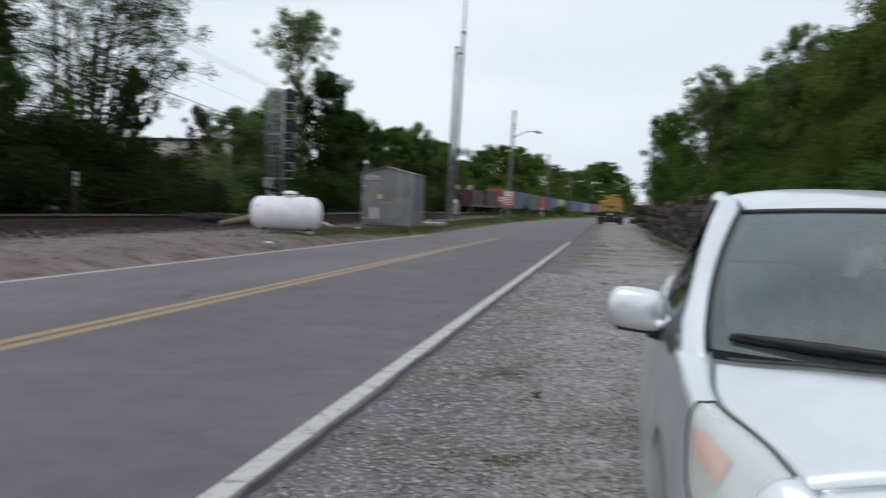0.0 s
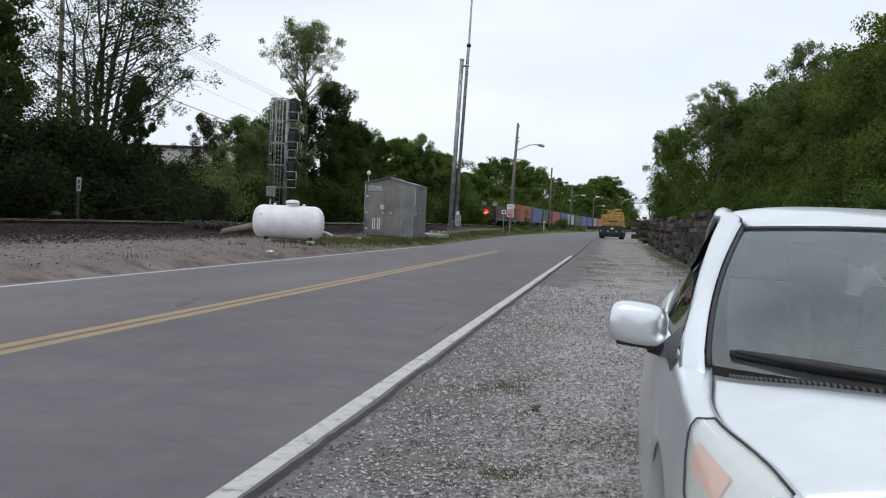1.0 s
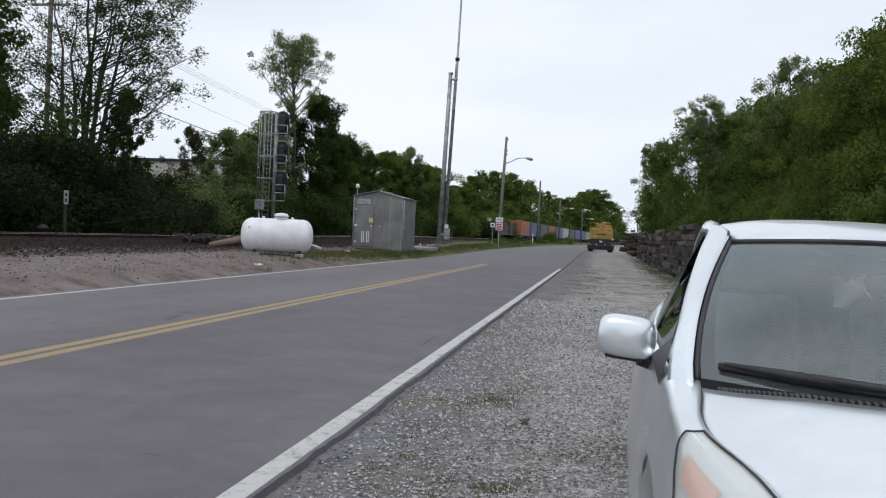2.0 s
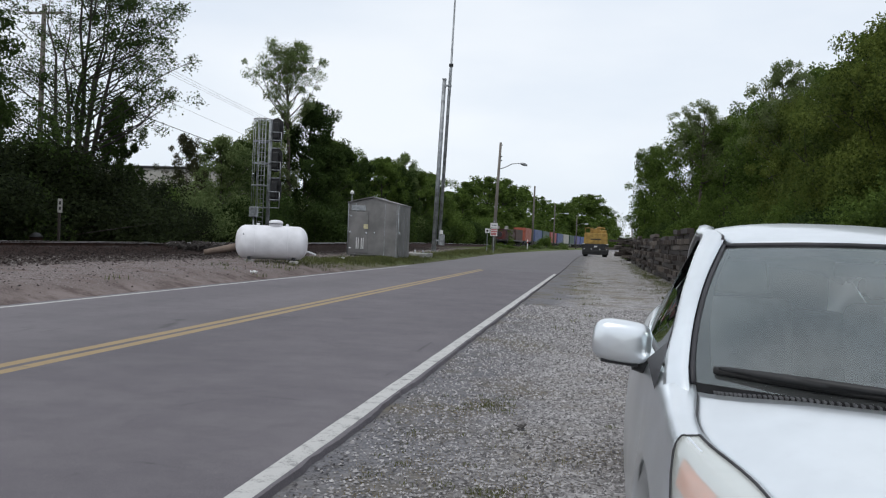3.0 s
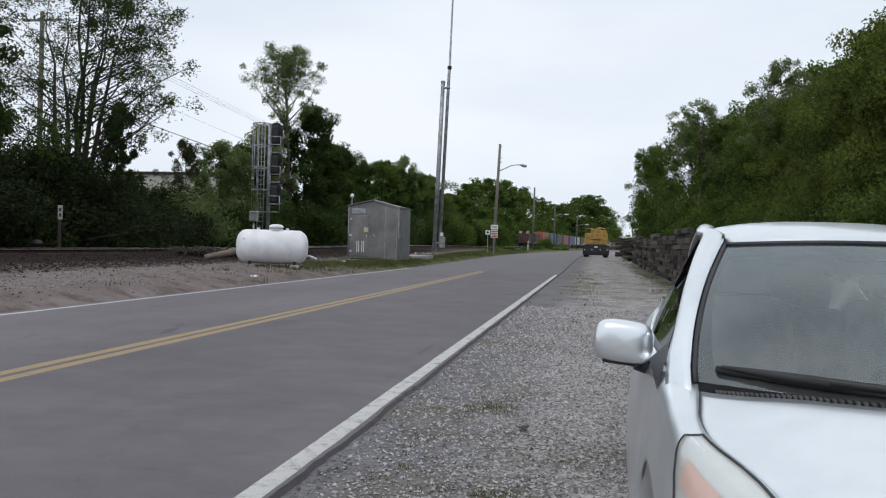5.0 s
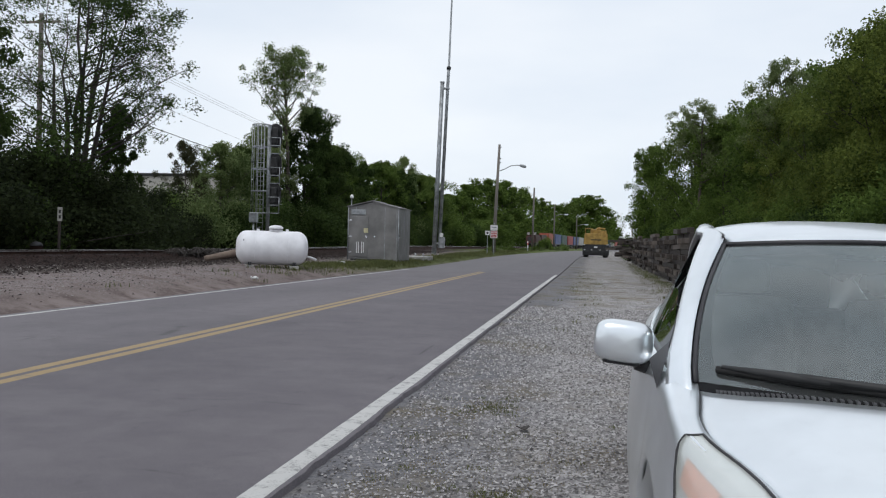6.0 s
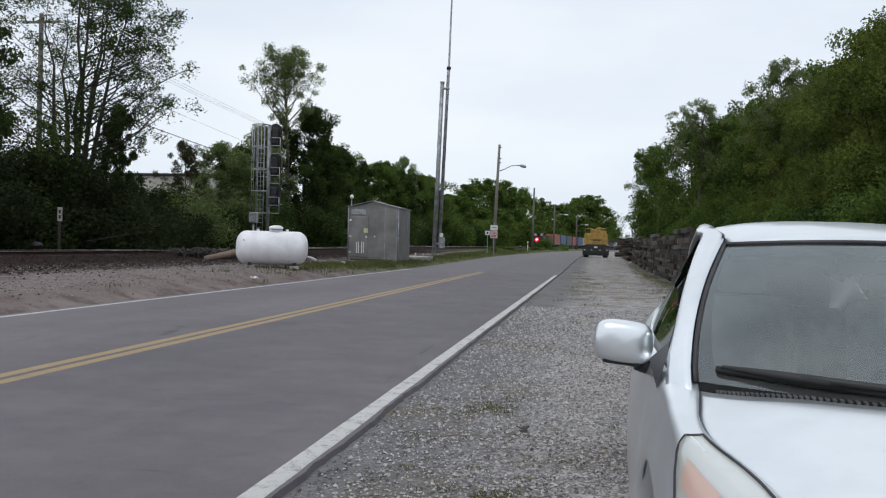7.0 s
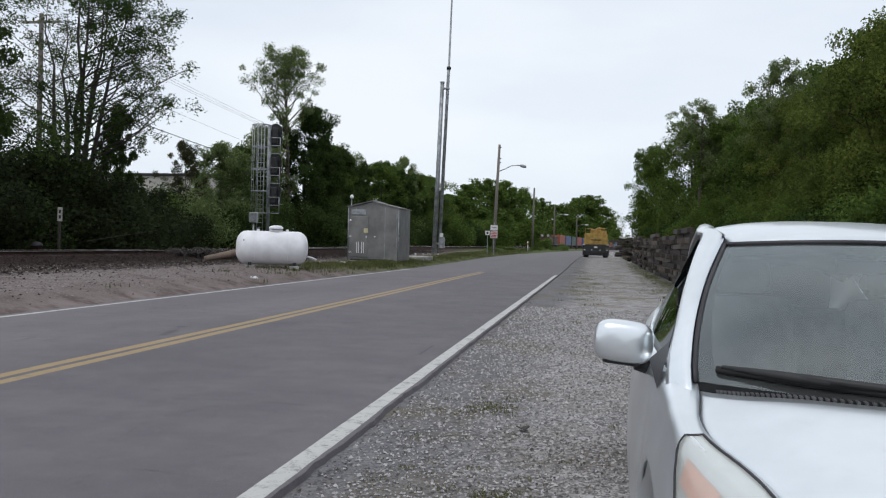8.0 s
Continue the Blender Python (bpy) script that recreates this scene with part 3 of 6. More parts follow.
RIGHT_WOODS = [
    (T_WALL, 5.4, 84, 9.8, 0.75),
    (T_WALL, 7.6, 76, 10.6, 0.75),
    (T_AIRY, 7.2, 67, 11.2, 0.8),
    (T_WALL, 8.9, 67, 9.6, 0.8),
    (T_WALL, 10.2, 59, 9.4, 0.8),
    (T_AIRY, 10.6, 55, 11.7, 0.72),
    (T_VERGE, 10.9, 53, 9.0, 0.8),
    (T_VERGE, 12.0, 47, 9.8, 0.85),
    (T_VERGE, 12.5, 42, 10.6, 0.85),
    (T_VERGE, 13.2, 38, 11.0, 0.85),
    (T_VERGE, 14.6, 32, 11.0, 0.85),
    (B_MID, 9.9, 33, 3.6, 0.9),
    (B_DARK, 9.6, 38, 3.6, 0.9),
    (B_MID, 9.0, 44, 3.4, 0.9),
    (B_MID, 8.2, 50, 3.4, 0.9),
    (B_DARK, 7.8, 56, 3.6, 0.9),
    (B_MID, 7.0, 64, 3.6, 0.9),
    (B_DARK, 6.3, 72, 4.0, 0.8),
    (B_MID, 5.6, 82, 4.0, 0.7),
    (T_WALL, 5.8, 97, 9.4, 0.65),
    (T_WALL, 10.0, 121, 8.7, 0.65),
    (T_WALL, 11.4, 80, 11.6, 0.9),
    (T_WALL, 12.6, 69, 11.2, 0.95),
    (T_WALL, 14.0, 60, 11.6, 0.95),
    (T_WALL, 15.4, 52, 12.4, 0.95),
    (T_WALL, 17.4, 45, 12.0, 0.95),
]
for k, (model, x, y, h, wide) in enumerate([*LEFT_WOODS, *RIGHT_WOODS]):
    stand(model, x, y, h * 1.08, 67.0 * k % 360, wide)
# far woods beyond the bend of the railway
FAR_WOODS = [
    (-43.0, 250, 14.6),
    (-38.6, 262, 14.8),
    (-50.0, 290, 15.9),
    (-47.0, 300, 17.3),
    (-41.2, 300, 20.8),
    (-37.5, 310, 23.6),
    (-34.1, 330, 24.4),
    (-31.9, 360, 24.4),
    (-29.4, 400, 24.1),
    (-24.7, 430, 22.3),
    (-19.4, 460, 21.9),
    (-14.6, 500, 24.8),
    (-8.8, 520, 29.4),
    (-2.2, 530, 31.7),
    (3.4, 560, 26.7),
    (9.8, 580, 17.8),
    (14.5, 600, 11.9),
]
for k, (x, y, h) in enumerate(FAR_WOODS):
    stand(T_FAR, x, y, h * 1.0, 83.0 * k, 1.2)
    stand(T_FAR, x * 0.93 - 6.0, y * 0.88, h * 0.53, 41.0 * k, 1.8)
stand(T_STEMS, -27.9, 45.0, 17.0, 20, 1.0)
# thickets that close the ground under the woods
for k in range(22):
    y = 28 + 9.5 * k
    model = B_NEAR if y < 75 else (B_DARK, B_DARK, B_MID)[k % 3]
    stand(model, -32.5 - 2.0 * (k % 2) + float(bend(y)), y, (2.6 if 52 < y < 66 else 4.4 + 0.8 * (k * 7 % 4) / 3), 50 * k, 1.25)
for k in range(7):
    y = 30 + 9.0 * k
    stand((B_DARK, B_MID)[k % 2], 12.4 - 0.04 * (y - 30), y, 4.2 + 0.4 * (k % 3), 80 * k, 1.2)


# ---------------------------------------------------------------- parked car
CAR_PAINT = plain("silvery_white_car_paint", (0.84, 0.875, 0.90), 0.30, 0.85, 0.04, 2.2, Coat_Weight=0.6, Coat_Roughness=0.06)
LAMP_BOWL = plain("pale_lamp_housing", (0.70, 0.71, 0.66), 0.14, 0.0, 0.12, 7, Coat_Weight=0.5, Coat_Roughness=0.1)
def lens_material():
    n = Nodes("hazed_clear_plastic")
    m = n.done(n.mix(n.noise(6, 4), (0.64, 0.655, 0.60), (0.75, 0.76, 0.71)), 0.15, Coat_Weight=0.5)
    clear = n.t.nodes.new("ShaderNodeBsdfTransparent")
    mx = n.t.nodes.new("ShaderNodeMixShader")
    mx.inputs[0].default_value = 0.45
    n.t.links.new(clear.outputs[0], mx.inputs[1])
    n.t.links.new(n.bsdf.outputs[0], mx.inputs[2])
    n.t.links.new(mx.outputs[0], n.out.inputs["Surface"])
    return m


LENS = lens_material()
AMBER = plain("amber_indicator_plastic", (0.72, 0.33, 0.23), 0.3, 0.0, 0.12, 7, Coat_Weight=0.4)
TRIM = plain("black_car_trim", (0.022, 0.020, 0.024), 0.45, 0.0, 0.2, 9)
MATTE = plain("matt_black_plastic", (0.014, 0.014, 0.015), 0.85, 0.0, 0.2, 9, Specular_IOR_Level=0.2)
TRIM_GREY = plain("grey_moulded_plastic", (0.11, 0.11, 0.115), 0.6, 0.0, 0.2, 9)
SEAT = plain("grey_seat_fabric", (0.16, 0.165, 0.17), 0.9, 0.0, 0.15, 9)
CHROME = plain("bright_metal", (0.7, 0.7, 0.71), 0.25, 0.9, 0.08, 9)
ALLOY = plain("wheel_alloy", (0.42, 0.43, 0.44), 0.35, 0.8, 0.15, 9)


def glass_material(name, tint, ior):
    n = Nodes(name)
    clear = n.t.nodes.new("ShaderNodeBsdfTransparent")
    clear.inputs[0].default_value = (*tint, 1)
    shine = n.t.nodes.new("ShaderNodeBsdfGlossy")
    shine.inputs["Roughness"].default_value = 0.02
    n.set(shine.inputs["Color"], n.mix(n.step(n.noise(2.5, 4), 0.3, 0.8), (0.84, 0.94, 0.95), (0.93, 0.99, 1.0)))
    fres = n.t.nodes.new("ShaderNodeFresnel")
    fres.inputs[0].default_value = ior
    m = n.t.nodes.new("ShaderNodeMixShader")
    n.t.links.new(fres.outputs[0], m.inputs[0])
    # pale diffuse veil brightens the pane, in place of stronger sky reflection
    sky_veil = n.t.nodes.new("ShaderNodeBsdfDiffuse")
    sky_veil.inputs[0].default_value = (0.5, 0.52, 0.52, 1)
    film = n.t.nodes.new("ShaderNodeMixShader")
    n.set(film.inputs[0], n.math("MULTIPLY", n.step(n.noise(1.7, 5), 0.2, 0.9), 0.17))
    n.t.links.new(clear.outputs[0], film.inputs[1])
    n.t.links.new(sky_veil.outputs[0], film.inputs[2])
    n.t.links.new(film.outputs[0], m.inputs[1])
    n.t.links.new(shine.outputs[0], m.inputs[2])
    n.t.links.new(m.outputs[0], n.out.inputs["Surface"])
    return n.m


GLASS = glass_material("tinted_car_glass", (0.86, 0.92, 0.90), 2.1)
GLASS_REAR = glass_material("dark_privacy_glass", (0.07, 0.08, 0.08), 1.45)
GLASS_SIDE = glass_material("dark_tinted_side_glass", (0.30, 0.33, 0.32), 1.45)

CAR_Y = [0.0, 0.03, 0.10, 0.30, 0.40, 0.50, 0.65, 0.82, 1.2, 1.6, 2.4, 3.4, 4.1, 4.33, 4.38]
CAR_X = [
    [0, .25, .50, .57, .61, .63, .61, .53], [0, .32, .56, .63, .68, .71, .69, .61], [0, .36, .61, .68, .74, .77, .75, .66],
    [0, .40, .65, .745, .80, .835, .82, .72], [0, .42, .722, .795, .828, .855, .84, .75], [0, .44, .772, .822, .848, .868, .855, .78],
    [0, .44, .760, .832, .856, .876, .862, .79], [0, .43, .735, .830, .860, .886, .872, .80],
    [0, .43, .74, .828, .868, .902, .89, .81], [0, .43, .74, .826, .874, .912, .90, .82], [0, .43, .74, .812, .862, .895, .885, .81],
    [0, .43, .66, .72, .765, .795, .785, .73], [0, .40, .58, .64, .69, .72, .71, .65], [0, .38, .54, .60, .64, .66, .64, .58], [0, .36, .50, .54, .58, .60, .58, .53]]
CAR_Z = [
    [.66, .66, .65, .63, .57, .44, .30, .22], [.74, .735, .705, .68, .59, .45, .29, .19], [.805, .80, .757, .73, .62, .47, .29, .18],
    [.87, .86, .792, .77, .67, .50, .29, .18], [.90, .888, .815, .80, .69, .51, .29, .18], [.925, .912, .846, .832, .72, .52, .29, .18],
    [.947, .936, .893, .876, .775, .54, .29, .18], [.965, .955, .925, .905, .81, .55, .29, .18],
    [.96, .96, .955, .940, .85, .57, .29, .18], [.965, .965, .965, .955, .87, .58, .29, .18], [.99, .99, .99, .98, .89, .60, .29, .18],
    [1.01, 1.01, 1.01, 1.0, .90, .61, .30, .19], [1.01, 1.01, 1.01, .99, .89, .60, .34, .25], [.98, .98, .97, .95, .85, .58, .36, .28], [.94, .94, .93, .91, .82, .57, .38, .30]]
WHEEL_Y = (0.88, 3.55)


def shell(y, c):
    """A point of the car's lower body: y back from the nose, c from the middle line (0) down to the sill (7)."""
    w = min(0.10, y * 0.5, (4.38 - y) * 0.5)
    near = [y - w, y - 0.5 * w, y, y + 0.5 * w, y + w]
    xs = [float(np.mean(np.interp(near, CAR_Y, [r[k] for r in CAR_X]))) for k in range(8)]
    zs = [float(np.mean(np.interp(near, CAR_Y, [r[k] for r in CAR_Z]))) for k in range(8)]
    for w in WHEEL_Y:
        if abs(y - w) < 0.36:
            arch = 0.31 + math.sqrt(0.36 ** 2 - (y - w) ** 2)
            for k in (5, 6, 7):
                zs[k] = max(zs[k], arch + (0.02 if k == 5 else 0.01 if k == 6 else 0))
    i = min(6, int(c))
    u = c - i

    def spline(a):
        p0, p1, p2, p3 = a[max(0, i - 1)], a[i], a[i + 1], a[min(7, i + 2)]
        return 0.5 * (2 * p1 + (p2 - p0) * u + (2 * p0 - 5 * p1 + 4 * p2 - p3) * u * u + (3 * p1 - p0 - 3 * p2 + p3) * u ** 3)

    return spline(xs), spline(zs)


def shell_point(y, c, side, lift=0.0):
    x, z = shell(y, c)
    out = 1 if c > 2 else 0.3
    return (side * (x + lift * out), y - lift * (0.5 if y < 0.3 else 0), z + lift * (0.8 if c < 4 else 0))


def bezel(points, r, name, mat, parent, label=""):
    return part(name, Shape().tube(points, r, 6).mesh(name, mat, True), parent, label)


def build_car():
    car = empty("car", pose(1.09, 2.25, -0.085), "silvery white hatchback parked on the gravel shoulder", "car")

    def lamp_edge(y):
        return float(np.interp(y, [0.09, 0.2, 0.3, 0.4, 0.45, 0.48], [4.0, 4.5, 4.6, 4.25, 3.8, 3.2]))

    def cowl(x):
        return 0.56 + 0.26 * (x / 0.7) ** 2

    body = Shape()
    ys = sorted({*np.linspace(0, 0.5, 14).round(4), *np.linspace(0.5, 1.26, 24).round(4), *np.linspace(1.26, 3.15, 14).round(4), *np.linspace(3.15, 3.95, 24).round(4), *np.linspace(3.95, 4.38, 8).round(4)})
    for side in (-1, 1):
        body.grid([[shell_point(y, c, side) for c in np.linspace(2, 7, 26)] for y in ys])
    for y0, yy in ((0.0, (0.0, 0.03, 0.06)), (4.3, (4.1, 4.2, 4.33, 4.38))):
        body.grid([[shell_point(y, abs(c), -1 if c < 0 else 1) for c in np.linspace(-2, 2, 17)] for y in yy])
    body.grid([[(s * shell(0.0, c)[0], 0.0 - 0.05 * (1 - abs(s)), shell(0.0, c)[1]) for s in np.linspace(-1, 1, 11)] for c in np.linspace(2, 7, 10)])
    body.grid([[(s * shell(4.38, c)[0], 4.38 + 0.04 * (1 - abs(s)), shell(4.38, c)[1]) for s in np.linspace(-1, 1, 11)] for c in np.linspace(2, 7, 10)])
    auto_smooth(part("body", body.mesh("body", CAR_PAINT, True), car), thick=0.01)
    # bonnet with its seams
    hood = []
    for k in range(15):
        row = []
        for c in np.linspace(-2, 2, 25):
            x = abs(np.interp(abs(c), [0, 1, 2], [0, .43, .70]))
            y = 0.062 + (cowl(x) - 0.062) * k / 14
            row.append(shell_point(y, min(2.0, abs(c)), -1 if c < 0 else 1, 0.002))
        hood.append(row)
    hood_ob = part("hood", Shape().grid(hood).mesh("hood", CAR_PAINT, True), car)
    auto_smooth(hood_ob, thick=0.012)
    for side in (-1, 1):
        bezel([shell_point(y, 2.0, side, 0.003) for y in np.linspace(0.475, 0.82, 14)], 0.004, "seam", TRIM, hood_ob)
        # headlamp
        lamp = part("headlight", Shape().grid([[shell_point(y, 2.02 + (lamp_edge(y) - 2.02) * s, side, 0.013) for s in np.linspace(0, 1, 24)] for y in np.linspace(0.09, 0.475, 30)]).mesh("headlight", LENS, True), car, "hazed clear headlight with amber indicator")
        part("lamp_housing", Shape().grid([[shell_point(y, 2.02 + (lamp_edge(y) - 2.02) * s, side, 0.003) for s in np.linspace(0, 1, 24)] for y in np.linspace(0.09, 0.475, 30)]).mesh("lamp_housing", LAMP_BOWL, True), lamp)
        part("indicator", Shape().grid([[shell_point(y, c, side, 0.0105) for c in np.linspace(3.25, 3.9, 20)] for y in np.linspace(0.22, 0.41, 20)]).mesh("indicator", AMBER, True), lamp, "amber indicator")
        part("reflector", Shape().grid([[shell_point(y, c, side, 0.006) for c in np.linspace(2.35, 2.9, 16)] for y in np.linspace(0.16, 0.31, 16)]).mesh("reflector", plain("dull_lamp_bowl", (0.45, 0.44, 0.40), 0.3, 0.3), True), lamp, "bright reflector bowl")
        lamp.visible_shadow = False
        rim = [shell_point(y, 2.02, side, 0.014) for y in np.linspace(0.09, 0.475, 10)] + [shell_point(0.478, c, side, 0.012) for c in np.linspace(2.1, 3.2, 6)] + [shell_point(y, lamp_edge(y), side, 0.014) for y in np.linspace(0.47, 0.09, 16)]
        bezel(rim, 0.0045, "gasket", TRIM, lamp)
        # doors
        for y0 in (1.13, 2.30, 3.22):
            bezel([shell_point(y0 + 0.04 * (c - 3) * (-1 if y0 < 2 else 0.4), c, side, 0.001) for c in np.linspace(3.1, 6.6, 12)], 0.003, "door_seam", TRIM, car)
        for y0 in (2.16, 3.05):
            h = part("door_handle", Shape().box(-0.014, 0.014, -0.10, 0.10, -0.017, 0.017, 0.008).mesh("door_handle", CAR_PAINT, True), car, "painted pull handle", pose(side * (0.878 if y0 < 2.5 else 0.80), y0, 0.775))
            # no hollow is cut; a black plate gives the recess its shade
            part("recess", Shape().box(-0.004, 0.004, -0.06, 0.06, -0.026, 0.022, 0.003).mesh("recess", TRIM), h, "black plate for the shade in the handle recess", pose(-side * 0.012, 0, 0))
    # windscreen, cowl and wipers
    def screen(u, v, lift=0.0):
        a = Vector((0.745 * u, 0.595 + 0.285 * u * u, 0.936 + 0.004 * u * u))
        b = Vector((0.548 * u, 1.60 + 0.13 * u * u, 1.427 - 0.020 * u * u))
        p = a.lerp(b, v)
        p.x += 0.030 * u * math.sin(math.pi * v ** 0.75)
        p.z += 0.035 * math.sin(math.pi * v) + lift
        return p

    glass = part("windscreen", Shape().grid([[screen(u, v) for u in np.linspace(-1, 1, 25)] for v in np.linspace(0, 1, 13)]).mesh("windscreen", GLASS, True), car, "sky-reflecting tinted windscreen")
    glass.visible_shadow = False
    ring = [screen(-1, v, 0.002) for v in np.linspace(0, 1, 12)] + [screen(u, 1, 0.002) for u in np.linspace(-1, 1, 16)] + [screen(1, v, 0.002) for v in np.linspace(1, 0, 12)]
    bezel(ring, 0.011, "windscreen_seal", TRIM, glass, "black rubber windscreen seal")
    # dark printed border inside the glass
    for side in (-1, 1):
        part("frit_band", Shape().grid([[screen(side * (1 - q), v, -0.006) for q in np.linspace(0.0, 0.045 + 0.05 * (1 - v) ** 3, 4)] for v in np.linspace(0, 1, 14)]).mesh("frit_band", MATTE, True), glass, "black printed glass border")
    part("frit_band", Shape().grid([[screen(u, v, -0.006) for u in np.linspace(-0.98, 0.98, 25)] for v in np.linspace(0, 0.075, 4)]).mesh("frit_band", MATTE, True), glass, "black printed glass border")
    pan = []
    edge = [Vector(p) for p in hood[-1]]
    for p in edge:
        a, b = p + Vector((0, 0.003, -0.006)), screen(p.x / 0.75, 0.006)
        pan.append([a, a.lerp(b, 0.35), a.lerp(b, 0.7), b + Vector((0, 0, 0.003))])
    cow = part("cowl", Shape().grid(pan).mesh("cowl", MATTE, True), car, "black slotted cowl panel")
    bars = Shape()
    for q in np.linspace(1.5, 22.5, 84):
        k = int(q)
        p = edge[k].lerp(edge[k + 1], q - k)
        bars.box(p.x - 0.0045, p.x + 0.0045, p.y + 0.012, p.y + 0.042, p.z - 0.006, p.z + 0.007, 0.0012)
    part("vent_grid", bars.mesh("vent_grid", TRIM_GREY), cow, "grey bars of the cowl vent")
    for u0, u1 in ((-0.91, -0.02), (0.02, 0.90)):
        def sweep(u, d=0.0):
            return 0.062 - 0.052 * (u - u0) + d
        wiper = part("wiper", Shape().tube([screen(u, sweep(u, -0.008), 0.034) for u in np.linspace(u0 + 0.30, u1, 14)], [0.009] + [0.014] * 8 + [0.018] * 5, 6).mesh("wiper", BLACK, True), car, "black wiper arm and blade")
        part("blade", Shape().tube([screen(u, sweep(u), 0.014) for u in np.linspace(u0, u1 - 0.18, 14)], 0.013, 5).mesh("blade", RUBBER, True), wiper)
        part("bracket", Shape().tube([screen(u, sweep(u, -0.004), 0.026) for u in np.linspace(u0 + 0.02, u1 - 0.22, 8)], [0.008, 0.012, 0.016, 0.018, 0.018, 0.016, 0.012, 0.008], 6).mesh("bracket", BLACK, True), wiper)
    # roof
    ry = [1.55, 1.75, 1.95, 2.3, 2.7, 3.2, 3.7, 4.0]
    rz = [1.415, 1.455, 1.487, 1.522, 1.53, 1.50, 1.42, 1.33]
    rw = [0.515, 0.53, 0.55, 0.532, 0.495, 0.462, 0.44, 0.42]
    roof = []
    for v in np.linspace(0, 1, 20):
        row = []
        for u in np.linspace(-1, 1, 17):
            y0 = 1.60 + 0.13 * u * u
            y = y0 + (4.0 - y0) * v
            row.append((u * np.interp(y, ry, rw), y, np.interp(y, ry, rz) - 0.045 * abs(u) ** 3 + (0.012 if v > 0.01 else -0.002)))
        roof.append(row)
    auto_smooth(part("roof", Shape().grid(roof).mesh("roof", CAR_PAINT, True), car), thick=0.015)
    part("headliner", Shape().grid([[(p[0] * 0.97, p[1] + 0.02, p[2] - 0.045) for p in row] for row in roof]).mesh("headliner", SEAT, True), car, "grey headliner")
    inner = [(.742, .78, .882), (.675, 1.32, 1.205), (.552, 1.73, 1.412), (.556, 2.0, 1.452), (.528, 2.35, 1.484), (.486, 2.8, 1.487), (.455, 3.4, 1.43), (.42, 4.0, 1.29)]
    outer = [(.812, .90, .855), (.712, 1.45, 1.225), (.606, 1.88, 1.428), (.600, 2.10, 1.452), (.572, 2.4, 1.464), (.530, 2.8, 1.462), (.505, 3.35, 1.375), (.48, 3.75, 1.24)]

    def along(pts, t):
        k = min(len(pts) - 2, int(t))
        u = t - k
        p0, p1, p2, p3 = (Vector(pts[min(max(i, 0), len(pts) - 1)]) for i in (k - 1, k, k + 1, k + 2))
        return 0.5 * (2 * p1 + (p2 - p0) * u + (2 * p0 - 5 * p1 + 4 * p2 - p3) * u * u + (3 * p1 - p0 - 3 * p2 + p3) * u ** 3)

    door_edge = [(.824, .92, .885), (.812, 1.02, .992), (.784, 1.14, 1.06), (.747, 1.30, 1.153), (.702, 1.5, 1.254), (.648, 1.72, 1.367), (.606, 1.88, 1.428)]
    share = [0, 0.10, 0.22, 0.40, 0.60, 0.84, 1.0]

    def rail_in(t):
        return along(inner, t) if t > 2 else screen(1, t / 2, 0.003) + Vector((0.010, 0, 0))

    def rail_out(t):
        return along(outer, t) if t > 2 else Vector([float(np.interp(t / 2, share, [p[k] for p in door_edge])) for k in range(3)])

    ts = np.linspace(0, 7, 57)
    for side in (-1, 1):
        flip = Matrix.Diagonal((side, 1, 1))
        rows = []
        for t in ts:
            a, b = rail_in(t), rail_out(t)
            k = min(1.0, t)
            m = a.lerp(b, 0.5) + Vector((0.018 * k, 0, 0.016 * k))
            rows.append([flip @ p for p in (a, a.lerp(m, 0.55) + Vector((0.004, 0, 0.007)), m, m.lerp(b, 0.5) + Vector((0.006, 0, 0.003)), b)])
        # the foot of the pillar runs out under the wing
        rows.insert(0, [p + flip @ Vector((0.004, -0.12, -0.055)) for p in rows[0]])
        rail = auto_smooth(part("pillar_and_roof_rail", Shape().grid(rows).mesh("pillar_and_roof_rail", CAR_PAINT, True), car), thick=0.02)
        part("inner_lining", Shape().grid([[flip @ (p + Vector((-0.035, 0, -0.035))) for p in (rail_in(t), rail_out(t))] for t in ts]).mesh("inner_lining", SEAT, True), rail, "grey inner lining")
        bezel([flip @ (rail_in(t) + Vector((0.004, 0, 0.014))) for t in np.linspace(2.05, 7, 30)], 0.010, "roof_moulding", TRIM, rail, "black roof moulding")
        belt = [(.806, 1.02, .955), (.812, 1.45, .962), (.815, 1.95, .975), (.812, 2.2, .982), (.79, 2.5, .988), (.758, 2.85, .995), (.705, 3.35, 1.005), (.655, 3.75, 1.01)]
        low = part("front_window", Shape().grid([[flip @ rail_out(t).lerp(along(belt, t), s) for s in np.linspace(0.52 if t > 0.9 else 0.0, 1, 7)] for t in np.linspace(0, 3.9, 24)]).mesh("front_window", GLASS_SIDE, True), car, "half lowered front window")
        low.visible_shadow = False
        win = part("rear_side_window", Shape().grid([[flip @ rail_out(t).lerp(along(belt, t), s) for s in np.linspace(0, 1, 7)] for t in np.linspace(4.0, 7, 20)]).mesh("rear_side_window", GLASS_REAR, True), car, "tinted rear side window")
        win.visible_shadow = False
        bezel([flip @ (rail_out(t) + Vector((0.006, 0, -0.004))) for t in np.linspace(0.35, 7, 30)], 0.019, "window_frame", TRIM, win, "black window frame")
        bezel([flip @ (along(belt, t) + Vector((0.004, 0, 0))) for t in np.linspace(0, 7, 24)], 0.012, "belt_moulding", TRIM, win, "black belt moulding")
